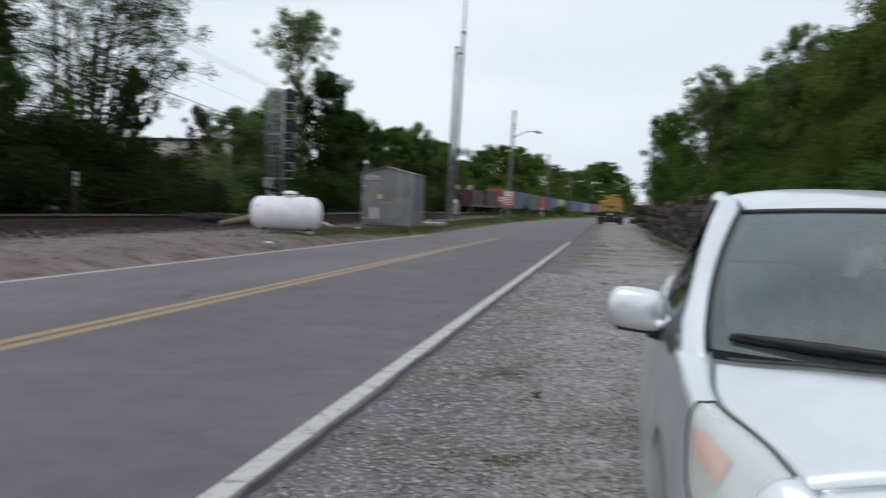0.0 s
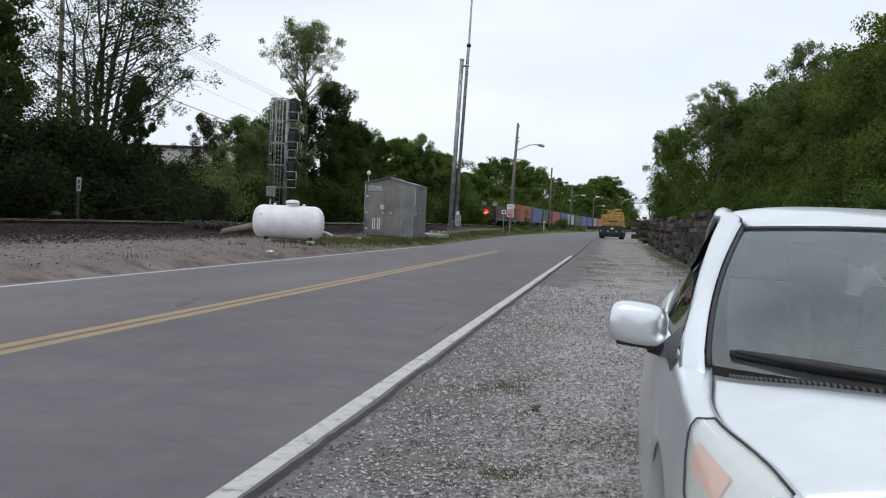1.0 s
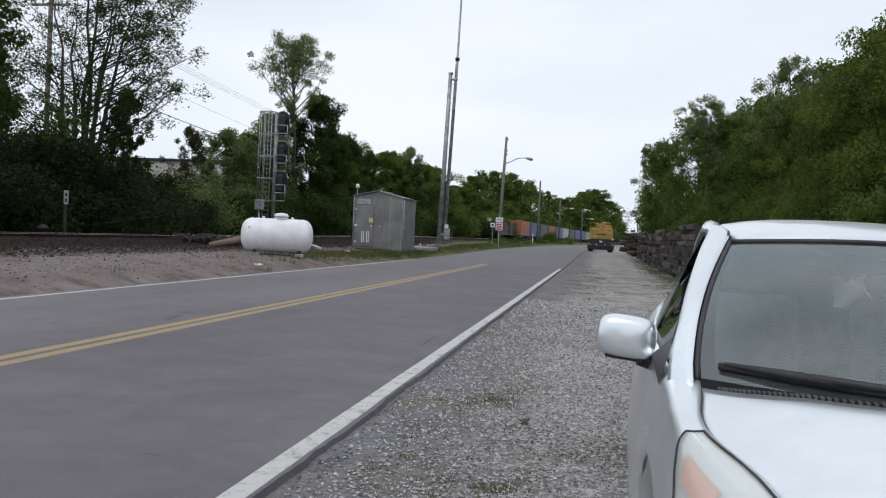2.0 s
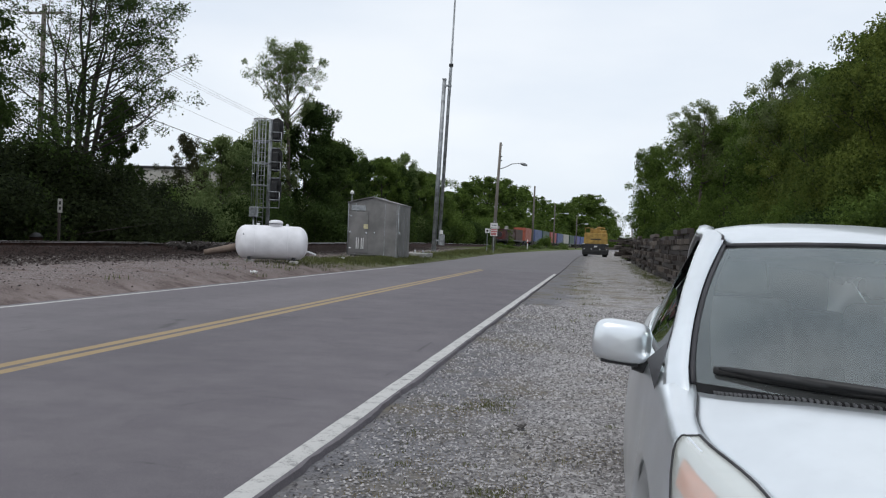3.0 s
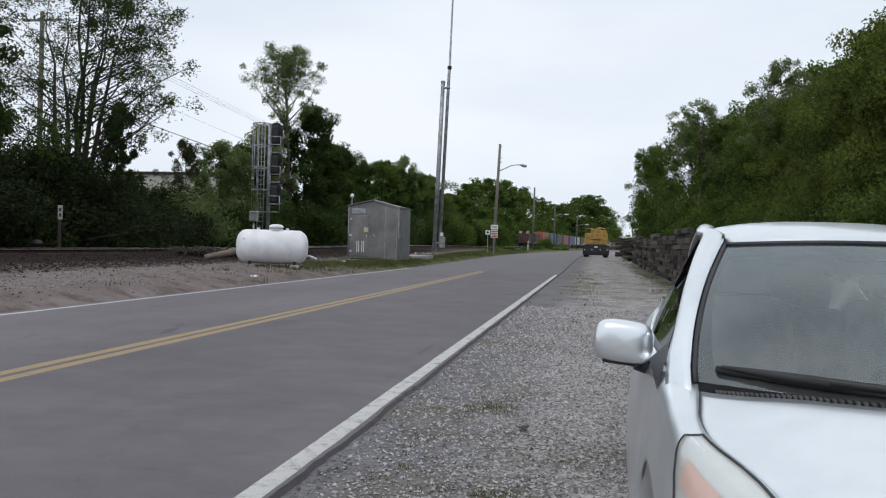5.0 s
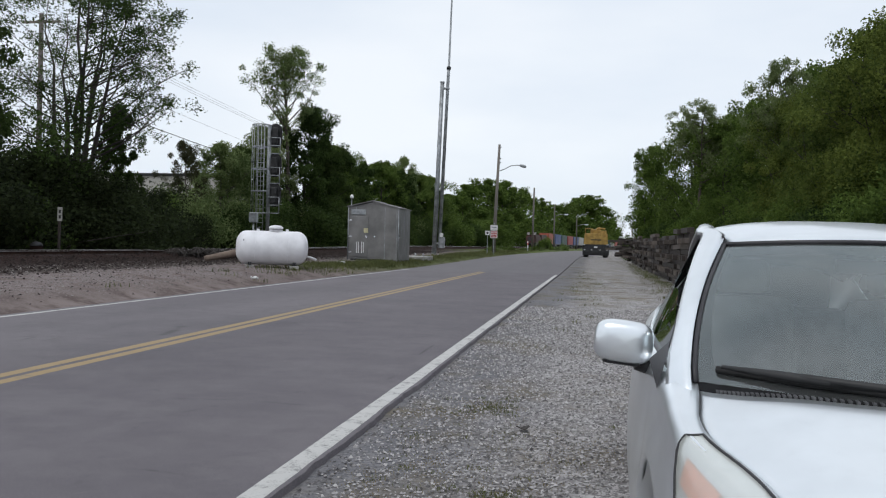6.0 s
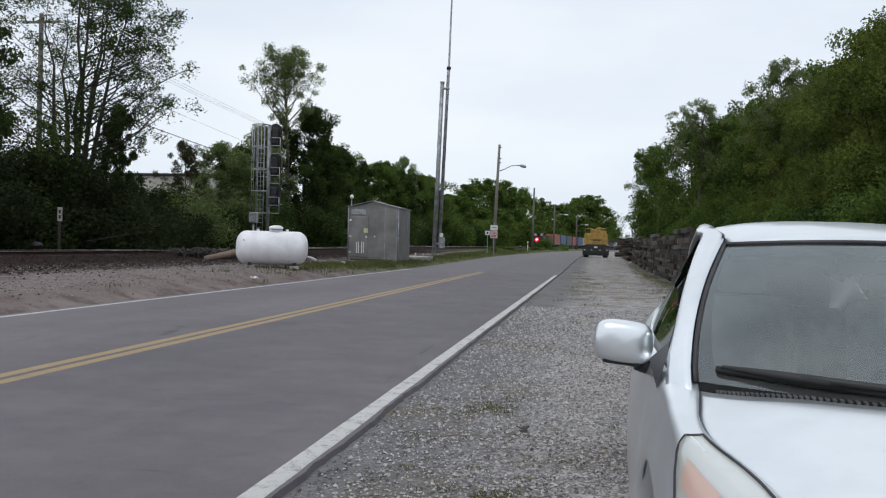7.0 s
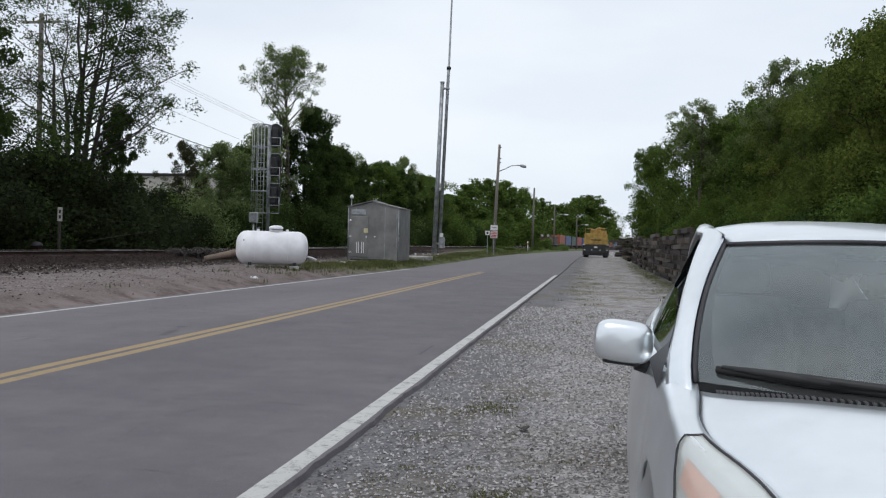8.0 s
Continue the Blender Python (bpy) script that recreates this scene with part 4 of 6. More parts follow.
        for t in (4.0, 6.2):
            part("door_post", Shape().grid([[flip @ (rail_out(t + d).lerp(along(belt, t + d), s) + Vector((0.004, 0, 0))) for d in (-0.1, 0, 0.1)] for s in np.linspace(0, 1, 6)]).mesh("door_post", TRIM, True), win)
        # mirror
        rows = []
        for i in range(15):
            a = math.pi * i / 14 - math.pi / 2
            row = []
            for j in range(25):
                b = 2 * math.pi * j / 24
                e = 0.58
                sp = lambda q: math.copysign(abs(q) ** e, q)
                row.append((0.118 * sp(math.cos(a)) * sp(math.cos(b)), 0.07 * sp(math.sin(a)), 0.085 * sp(math.cos(a)) * sp(math.sin(b))))
            rows.append(row)
        mirror = part("wing_mirror", Shape().grid(rows).mesh("wing_mirror", CAR_PAINT, True), car, "painted wing mirror with black foot", pose(side * 0.965, 1.45, 1.012, 0, -side * 6, 0))
        part("foot", Shape().tube([(-side * 0.06, 0.01, -0.078), (-side * 0.13, 0.03, -0.090), (-side * 0.165, 0.04, -0.10)], [0.03, 0.034, 0.042], 8).mesh("foot", BLACK, True), mirror, "black mirror foot")
        part("underside", Shape().box(-0.075, 0.075, -0.045, 0.045, -0.090, -0.072, 0.008).mesh("underside", BLACK), mirror, "black underside")
        part("mirror_glass", Shape().box(-0.095, 0.095, 0.066, 0.074, -0.062, 0.062, 0.004).mesh("mirror_glass", CHROME), mirror, "mirror glass")
        tip, low, back = Vector((.792, 1.12, 1.06)), Vector((.848, 1.0, .895)), Vector((.858, 1.32, .962))
        part("sail_trim", Shape().grid([[flip @ (low.lerp(back, r).lerp(tip, q) + Vector((0.014, 0, 0))) for q in np.linspace(0, 1, 5)] for r in np.linspace(0, 1, 6)]).mesh("sail_trim", TRIM, True), car, "black trim at the window corner")
        # wheels
        for wy in WHEEL_Y:
            wheel = part("wheel", Shape().lathe((side * (0.845 if wy < 2 else 0.76), wy, 0.31), (side * (0.66 if wy < 2 else 0.575), wy, 0.31), [(0, 0.21), (0, 0.245), (0.06, 0.30), (0.2, 0.312), (0.8, 0.312), (0.94, 0.30), (1, 0.245), (1, 0.2)], 36).mesh("wheel", RUBBER, True), car, "black tyre on alloy rim")
            part("rim", Shape().lathe((side * (0.838 if wy < 2 else 0.753), wy, 0.31), (side * (0.70 if wy < 2 else 0.615), wy, 0.31), [(0, 0.05), (0.02, 0.06), (0.1, 0.17), (0.0, 0.21), (0.3, 0.215), (1, 0.19)], 30).mesh("rim", ALLOY, True), wheel, "alloy rim")
            part("wheel_housing", Shape().lathe((side * (0.80 if wy < 2 else 0.715), wy, 0.31), (side * (0.60 if wy < 2 else 0.515), wy, 0.31), [(0, 0.35), (1, 0.35), (1, 0.02)], 28).mesh("wheel_housing", BLACK), car)
    # tail
    part("rear_window", Shape().grid([[(s * w, y, z) for s in np.linspace(-1, 1, 9)] for w, y, z in ((0.42, 4.0, 1.33), (0.46, 4.12, 1.22), (0.49, 4.24, 1.10), (0.50, 4.33, 0.99))]).mesh("rear_window", TRIM, True), car, "dark rear window")
    for side in (-1, 1):
        part("rear_quarter", Shape().grid([[(side * 0.42, 3.98, 1.30), (side * 0.46, 4.12, 1.21), (side * 0.49, 4.24, 1.09), (side * 0.50, 4.33, 0.98)], [(side * 0.482, 3.72, 1.25), (side * 0.545, 3.73, 1.155), (side * 0.605, 3.74, 1.075), (side * 0.66, 3.75, 0.99)]]).mesh("rear_quarter", CAR_PAINT, True), car)
        part("tail_light", Shape().box(-0.04, 0.04, -0.05, 0.03, -0.16, 0.16, 0.015).mesh("tail_light", SIGN_RED), car, "red tail light", pose(side * 0.50, 4.32, 0.78))
    part("front_grille", Shape().box(-0.42, 0.42, -0.055, 0.03, 0.27, 0.40, 0.02).mesh("front_grille", BLACK), car, "black lower grille")
    part("underbody", Shape().box(-0.58, 0.58, 0.10, 4.20, 0.19, 0.27, 0.02).mesh("underbody", BLACK), car)
    # cabin
    part("tailgate_lining", Shape().box(-0.62, 0.62, 3.66, 3.70, 0.35, 1.01, 0.01).box(-0.46, 0.46, 3.60, 3.98, 1.00, 1.03, 0.005).mesh("tailgate_lining", TRIM), car, "dark parcel shelf and lining")
    part("dashboard", Shape().grid([[(x, y + 0.42 * x * x * (1.36 - y), z - 0.05 * x * x) for x in np.linspace(-0.68, 0.68, 15)] for y, z in ((0.74, 0.90), (0.95, 0.925), (1.25, 0.93), (1.34, 0.86), (1.36, 0.6))]).mesh("dashboard", TRIM_GREY, True), car, "grey dashboard")
    part("cabin_floor", Shape().box(-0.66, 0.66, 1.3, 4.0, 0.28, 0.40, 0.02).mesh("cabin_floor", TRIM), car)
    for sx in (-0.36, 0.36):
        seat = part("front_seat", Shape().box(sx - 0.25, sx + 0.25, 1.75, 2.25, 0.42, 0.60, 0.05).mesh("front_seat", SEAT, True), car, "grey cloth front seat")
        part("backrest", Shape().box(-0.24, 0.24, -0.06, 0.07, 0.0, 0.62, 0.05).mesh("backrest", SEAT, True), seat, "", pose(sx, 2.28, 0.56, -14))
        part("headrest", Shape().box(-0.13, 0.13, -0.05, 0.05, 0.0, 0.17, 0.04).mesh("headrest", SEAT, True), seat, "", pose(sx, 2.45, 1.18, -10))
    part("rear_seat", Shape().box(-0.52, 0.52, 3.1, 3.3, 0.45, 1.05, 0.05).mesh("rear_seat", SEAT, True), car, "grey cloth rear bench")
    part("rear_view_mirror", Shape().box(-0.11, 0.11, 1.70, 1.73, 1.30, 1.36, 0.01).mesh("rear_view_mirror", BLACK), car)
    wheel_pts = [(0.36 + 0.18 * math.cos(a), 1.50 - 0.06 * math.sin(a), 0.93 + 0.17 * math.sin(a)) for a in np.linspace(0, 6.283, 25)]
    part("steering_wheel", Shape().tube(wheel_pts, 0.014, 6, False).mesh("steering_wheel", BLACK, True), car)


build_car()


# ---------------------------------------------------------------- gas tank
def build_tank():
    x, y, z = -11.35, 31.0, land(-11.35, 31.0)
    tank = empty("propane_tank", pose(x, y, z, 0, 0, 22), "white horizontal propane tank on short legs in the yard", "propane tank")
    L, r, h = 1.27, 0.60, 0.70
    prof = [(0.0, 0.02)] + [(0.5 * (1 - math.cos(a)) * 0.30, r * math.sin(a) ** 0.75) for a in np.linspace(0.12, math.pi / 2, 9)]
    prof += [(1 - s, q) for s, q in prof[::-1]]
    shell_ob = part("tank_body", Shape().lathe((-L, 0, h), (L, 0, h), prof, 40).mesh("tank_body", TANK_WHITE, True), tank)
    for s in (0.52, -0.62):
        bezel([(s, (r + 0.002) * math.cos(a), h + (r + 0.002) * math.sin(a)) for a in np.linspace(0, 6.2832, 37)], 0.007, "weld_seam", TANK_WHITE, shell_ob)
    dome = part("valve_dome", Shape().lathe((0.12, 0, h + r - 0.05), (0.12, 0, h + r + 0.21), [(0, 0.245), (0.5, 0.245), (0.5, 0.255), (0.62, 0.255), (0.80, 0.235), (0.93, 0.17), (1, 0.03)], 28).mesh("valve_dome", TANK_WHITE, True), tank, "white valve dome with dark gap under its lid")
    part("dome_gap", Shape().lathe((0.12, 0, h + r + 0.055), (0.12, 0, h + r + 0.075), [(0, 0.2), (0, 0.248), (1, 0.248), (1, 0.2)], 28).mesh("dome_gap", BLACK), dome)
    for s in (-0.50, 0.52):
        part("lifting_lug", Shape().box(s - 0.05, s + 0.05, -0.012, 0.012, h + r - 0.02, h + r + 0.07, 0.01).mesh("lifting_lug", TANK_WHITE), tank)
    for sx in (-0.78, 0.78):
        for sy in (-0.26, 0.26):
            part("leg", Shape().box(sx - 0.06, sx + 0.06, sy - 0.05, sy + 0.05, 0.06, 0.24, 0.01).mesh("leg", STEEL_DARK), tank)
        part("skid", Shape().box(sx - 0.16, sx + 0.16, -0.42, 0.42, -0.04, 0.07, 0.015).mesh("skid", CONCRETE), tank, "low concrete footing")
    part("outlet_pipe", Shape().tube([(1.20, 0, 0.42), (1.38, 0, 0.38), (1.58, -0.05, 0.30)], 0.035, 8).mesh("outlet_pipe", TANK_WHITE, True), tank)
    part("data_plate", Shape().box(-1.12, -1.02, -0.02, 0.0, 0, 0.07, 0.004).mesh("data_plate", STEEL), tank, "", pose(0.1, -0.52, 0.93, -30))


# ---------------------------------------------------------------- equipment shed
def build_shed():
    x0, x1, y0, y1 = -12.98, -10.24, 47.0, 50.0
    z = land(-11.6, 48.5) - 0.04
    w, d, h, pk = x1 - x0, y1 - y0, 2.84, 0.30
    shed = empty("equipment_shed", pose((x0 + x1) / 2, y0, z), "dull aluminium trackside equipment shed with a low gable", "shed")
    a = w / 2
    wall = Shape()
    wall.add([(-a, 0, 0), (a, 0, 0), (a, 0, h), (0, 0, h + pk), (-a, 0, h), (-a, d, 0), (a, d, 0), (a, d, h), (0, d, h + pk), (-a, d, h)],
             [(0, 1, 2, 3, 4), (9, 8, 7, 6, 5), (1, 6, 7, 2), (5, 0, 4, 9), (0, 5, 6, 1)])
    walls = part("wall", wall.mesh("wall", ALUMINIUM), shed)
    for xx in (-a + 0.42, a - 0.74, a - 0.10):
        part("panel_seam", Shape().box(xx - 0.012, xx + 0.012, -0.008, 0.002, 0.05, h, 0.002).mesh("panel_seam", STEEL), walls)
    for yy in (0.75, 1.5, 2.25):
        part("panel_seam", Shape().box(a - 0.002, a + 0.010, yy - 0.012, yy + 0.012, 0.05, h - 0.03, 0.002).mesh("panel_seam", STEEL), walls)
    for s in (-1, 1):
        rows = [[(0, y, h + pk + 0.05), (s * a * 0.5, y, h + pk / 2 + 0.05), (s * (a + 0.07), y, h + 0.02)] for y in (-0.08, d / 2, d + 0.08)]
        auto_smooth(part("roof", Shape().grid(rows).mesh("roof", ALUMINIUM), shed, "sheet metal roof slope"), thick=0.05)
        bezel([(s * a, -0.02, 0.03), (s * a, -0.02, h)], 0.028, "corner_post", STEEL, shed)
    # door on the gable wall
    door = part("door", Shape().box(-a + 0.10, -a + 1.10, -0.045, -0.005, 0.22, 2.38, 0.012).mesh("door", ALUMINIUM), shed, "aluminium door with white vents")
    part("door_head", Shape().box(-a + 0.16, -a + 0.95, -0.05, -0.006, 2.46, 2.74, 0.01).mesh("door_head", STEEL), shed, "plain name board above the door")
    for zz in (2.16, 1.30, 0.46):
        part("hinge", Shape().box(-a + 0.07, -a + 0.21, -0.065, -0.04, zz - 0.035, zz + 0.035, 0.006).mesh("hinge", CHROME), door)
    part("handle", Shape().box(-a + 0.98, -a + 1.06, -0.10, -0.04, 1.22, 1.34, 0.012).mesh("handle", CHROME), door)
    part("notice", Shape().box(-a + 0.86, -a + 1.10, -0.052, -0.044, 1.50, 1.74, 0.003).mesh("notice", plain("pale_yellow_notice", (0.55, 0.50, 0.30), 0.6)), door, "pale yellow notice")
    for xx in (0.47, 0.57, 0.74, 0.84):
        part("vent_slot", Shape().box(-a + xx, -a + xx + 0.045, -0.06, -0.04, 0.42, 1.02, 0.006).mesh("vent_slot", SIGN_WHITE), door, "white vent strip")
    part("latch", Shape().box(0.05, 0.13, -0.05, 0.0, 1.26, 1.34, 0.01).mesh("latch", CHROME), shed)
    part("side_latch", Shape().box(a, a + 0.06, 0.08, 0.16, 1.2, 1.42, 0.01).mesh("side_latch", CHROME), shed)
    ant = part("antenna", Shape().tube([(-a + 0.14, 0.05, h - 0.4), (-a + 0.14, 0.05, h + 0.50)], 0.025, 8).mesh("antenna", STEEL, True), shed, "white dome antenna on a short mast")
    part("antenna_dome", Shape().lathe((-a + 0.14, 0.05, h + 0.48), (-a + 0.14, 0.05, h + 0.70), [(0, 0.06), (0.1, 0.105), (0.5, 0.105), (0.8, 0.07), (1, 0.01)], 16).mesh("antenna_dome", SIGN_WHITE, True), ant)
    for sx in (-a + 0.2, a - 0.2):
        part("footing", Shape().box(sx - 0.16, sx + 0.16, 0.0, d, -0.16, 0.03, 0.01).mesh("footing", CONCRETE), shed)
    # added black slab that draws the shadow along the shed's foot
    step = Shape().box(-0.75, 0.75, -0.55, -0.04, -0.10, 0.02, 0.02).mesh("rubber_mat", BLACK)
    tagged(part("rubber_mat", step, None, "", pose((x0 + x1) / 2 - 0.3, y0 - 0.1, land(-11.9, 46.8) + 0.07)), "black slab standing in for the shadow at the shed's foot", "mat")
    # pale slab beside the shed
    slab = empty("concrete_slab", pose(-10.9, 54.5, land(-10.9, 54.5) + 0.02), "low pale concrete slab with pipe stubs in the grass", "slab")
    part("slab", Shape().box(-0.9, 0.9, -1.6, 1.8, -0.1, 0.16, 0.02).mesh("slab", CONCRETE), slab)
    for k in range(3):
        part("pipe_stub", Shape().tube([(-0.5 + 0.5 * k, 0.6, 0.1), (-0.5 + 0.5 * k, 0.6, 0.34)], 0.05, 10).mesh("pipe_stub", STEEL, True), slab)


# ---------------------------------------------------------------- radio mast
def build_mast():
    mx, my = -12.37, 70.0
    z = land(mx, my)
    mast = empty("radio_mast", pose(mx, my, z), "tall grey steel tilting radio mast of two poles", "mast")
    h1, h2 = 13.85 - z, 21.6 - z
    part("counter_pole", Shape().tube([(0, 0, -0.1), (0.17, 0, h1 / 2), (0.34, 0, h1)], [0.19, 0.17, 0.15], 12).mesh("counter_pole", STEEL, True), mast)
    part("pole_cap", Shape().box(0.18, 0.50, -0.16, 0.16, h1 - 0.02, h1 + 0.10, 0.02).mesh("pole_cap", STEEL), mast)
    part("mast_pole", Shape().tube([(0.39, 0.1, 0.5), (0.78, 0.1, h1 + 0.6), (0.81, 0.1, 15.0 - z), (0.811, 0.1, 15.02 - z), (0.94, 0.1, h2)], [0.14, 0.12, 0.115, 0.085, 0.06], 12).mesh("mast_pole", STEEL, True), mast)
    part("joint_collar", Shape().lathe((0.805, 0.1, 14.9 - z), (0.81, 0.1, 15.12 - z), [(0, 0.12), (0, 0.17), (1, 0.17), (1, 0.1)], 14).mesh("joint_collar", STEEL_DARK, True), mast)
    for hh in (0.8, h1 - 0.5):
        part("clamp", Shape().box(-0.02, 0.62, -0.10, 0.18, hh, hh + 0.12, 0.02).mesh("clamp", STEEL), mast, "", pose(0.3 * hh / h1, 0, 0))
    part("cabinet", Shape().box(0.42, 0.86, -0.35, -0.08, 0.5, 1.35, 0.02).mesh("cabinet", STEEL), mast, "small grey cabinet")
    part("label_plate", Shape().box(0.48, 0.76, -0.365, -0.345, 1.38, 1.66, 0.01).mesh("label_plate", SIGN_WHITE), mast, "white plate")
    part("foundation", Shape().box(-0.6, 1.0, -0.6, 0.6, -0.25, 0.04, 0.03).mesh("foundation", CONCRETE), mast)


# ---------------------------------------------------------------- railway signal
def build_signal():
    sx, sy = -22.5, 60.0
    z = land(sx, sy)
    sig = empty("railway_signal", pose(sx, sy, z, 0, 0, 8), "galvanised signal mast with ladder cage and three black heads", "railway signal")
    top = 9.2 - z
    bot = 3.1 - z
    part("mast", Shape().tube([(0.15, 0, -0.2), (0.15, 0, top)], 0.13, 12).mesh("mast", STEEL, True), sig)
    lad = part("ladder", Shape().tube([(-0.62, 0, 0.2), (-0.62, 0, top + 0.1)], 0.035, 6).tube([(-0.20, 0, 0.2), (-0.20, 0, top + 0.1)], 0.035, 6).mesh("ladder", STEEL, True), sig)
    for k in range(26):
        zz = 0.4 + k * 0.32
        part("rung", Shape().tube([(-0.62, 0, zz), (-0.20, 0, zz)], 0.022, 5).mesh("rung", STEEL, True), lad)
    for k in range(5):
        zz = bot + (top - bot) * k / 4
        pts = [(-0.41 + 0.62 * math.cos(a), 0.55 * math.sin(a), zz) for a in np.linspace(0, 6.2832, 20)]
        part("cage_hoop", Shape().tube(pts, 0.036, 5, False).mesh("cage_hoop", STEEL, True), lad)
    for a in np.linspace(0.5, 5.8, 7):
        part("cage_bar", Shape().tube([(-0.41 + 0.62 * math.cos(a), 0.55 * math.sin(a), bot), (-0.41 + 0.62 * math.cos(a), 0.55 * math.sin(a), top)], 0.024, 5).mesh("cage_bar", STEEL, True), lad)
    for k in range(3):
        zz = top - 0.35 - 2.05 * k
        head = part("signal_head", Shape().lathe((0.56, 0.0, zz), (0.56, 0.10, zz), [(0, 0.05), (0, 0.46), (1, 0.46), (1, 0.05)], 24).box(0.10, 1.02, 0.0, 0.10, zz - 0.75, zz, 0.03).lathe((0.56, 0, zz - 0.75), (0.56, 0.10, zz - 0.75), [(0, 0.05), (0, 0.46), (1, 0.46), (1, 0.05)], 24).mesh("signal_head", BLACK), sig, "black signal head seen from behind")
        part("lamp_box", Shape().box(0.36, 0.76, -0.30, 0.02, zz - 0.95, zz + 0.15, 0.05).mesh("lamp_box", BLACK), head)
        f = Shape()
        for (ax, az), (bx, bz) in (((0.25, -0.9), (0.98, -0.9)), ((0.98, -0.9), (0.98, -2.0)), ((0.25, -2.0), (0.98, -2.0)), ((0.25, -1.45), (0.98, -1.45))):
            f.tube([(ax, -0.35, zz + az + 0.35), (bx, -0.35, zz + bz + 0.35)], 0.035, 6)
        part("work_platform", f.mesh("work_platform", STEEL, True), sig)
    part("foot", Shape().box(-0.8, 0.6, -0.5, 0.5, -0.3, 0.1, 0.03).mesh("foot", CONCRETE), sig)
    # small relay box on a post beside the mast
    bx = empty("relay_box", pose(-22.2, 57.0, land(-22.2, 57.0)), "small grey relay box on a post by the railway", "relay box")
    part("post", Shape().tube([(0, 0, -0.1), (0, 0, 2.0)], 0.06, 8).mesh("post", STEEL, True), bx)
    part("box", Shape().box(-0.26, 0.26, -0.2, 0.2, 1.95, 2.6, 0.04).mesh("box", STEEL), bx)


# ---------------------------------------------------------------- poles, signs, wires
def build_poles():
    px, py = -10.12, 92.0
    z = land(px, py)
    lamp = empty("street_lamp", pose(px, py, z), "wooden utility pole with a curved street lamp arm", "street lamp")
    top = 11.5 - z
    part("pole", Shape().tube([(0, 0, -0.2), (0.17, 0, top / 2), (0.36, 0, top)], [0.19, 0.16, 0.12], 12).mesh("pole", POLE_WOOD, True), lamp)
    arm = [(0.27, 0, 8.75 - z), (0.9, 0, 9.0 - z), (1.6, 0, 9.35 - z), (2.2, 0, 9.42 - z), (2.75, 0, 9.36 - z)]
    part("lamp_arm", Shape().tube(arm, 0.045, 8).mesh("lamp_arm", STEEL, True), lamp)
    part("lamp_head", Shape().lathe((2.4, 0, 9.42 - z), (3.15, 0, 9.25 - z), [(0, 0.05), (0.2, 0.12), (0.6, 0.16), (0.9, 0.12), (1, 0.02)], 14).mesh("lamp_head", STEEL, True), lamp)
    for dz in (0.35, 1.5, 1.9):
        part("insulator", Shape().tube([(0.36, 0, top - dz), (0.55, 0, top - dz + 0.1)], 0.05, 6).mesh("insulator", STEEL_DARK), lamp)
    # road signs on their own post before the pole
    ox, oy = -9.72, 88.5
    z2 = land(ox, oy)
    sign = empty("road_sign", pose(ox, oy, z2), "post with a white sign above a red and white one", "road sign")
    part("post", Shape().box(-0.04, 0.04, -0.03, 0.03, -0.2, 3.1, 0.005).mesh("post", STEEL), sign)
    s1 = part("sign_plate", Shape().box(-0.36, 0.36, -0.055, -0.032, 2.40, 2.86, 0.01).mesh("sign_plate", SIGN_WHITE), sign, "white sign with a line of dark print")
    part("print_bar", Shape().box(-0.24, 0.24, -0.060, -0.054, 2.58, 2.70, 0.002).mesh("print_bar", STEEL), s1)
    s2 = part("sign_plate", Shape().box(-0.34, 0.34, -0.055, -0.032, 1.60, 2.34, 0.01).mesh("sign_plate", SIGN_WHITE), sign, "white sign with red print")
    for zz, hw in ((2.20, 0.28), (2.02, 0.30), (1.86, 0.26), (1.72, 0.28)):
        part("print_bar", Shape().box(-hw, hw, -0.060, -0.054, zz - 0.05, zz + 0.05, 0.002).mesh("print_bar", SIGN_RED), s2, "bar of red print")
    kx, ky = -10.3, 88.0
    mark = empty("marker_post", pose(kx, ky, land(kx, ky)), "short steel post with a small round white marker", "marker")
    part("post", Shape().box(-0.03, 0.03, -0.02, 0.02, -0.2, 2.2, 0.005).mesh("post", STEEL), mark)
    part("plate", Shape().box(-0.22, 0.22, -0.04, -0.022, 1.78, 2.2, 0.01).mesh("plate", SIGN_WHITE), mark, "white square plate")
    part("dot", Shape().lathe((0, -0.041, 1.99), (0, -0.052, 1.99), [(0, 0.11), (1, 0.11)], 16).mesh("dot", STEEL_DARK), mark, "dark round dot")
    # farther poles
    for fx, fy, h, lean in ((-10.1, 150.0, 10.3, 0.1), (-9.0, 205.0, 10.0, 0.0), (-4.9, 250.0, 9.0, 0.0)):
        pole = empty("utility_pole", pose(fx, fy, land(fx, fy)), "weathered wooden utility pole beside the road", "utility pole", "utility poles")
        part("pole", Shape().tube([(0, 0, -0.2), (lean, 0, h)], [0.18, 0.13], 10).mesh("pole", POLE_WOOD, True), pole)
        if fy > 160:
            part("lamp_arm", Shape().tube([(0, 0, h - 2.6), (1.4, -0.3, h - 2.1), (2.4, -0.4, h - 2.1)], 0.05, 6).mesh("lamp_arm", STEEL, True), pole)
            part("lamp_head", Shape().box(2.2, 3.1, -0.6, -0.2, h - 2.25, h - 2.02, 0.05).mesh("lamp_head", SIGN_WHITE), pole, "pale lamp head")
    tail = empty("utility_pole", pose(5.9, 148.0, land(5.9, 148.0)), "slim far pole beside the grassy verge", "utility pole", "utility poles")
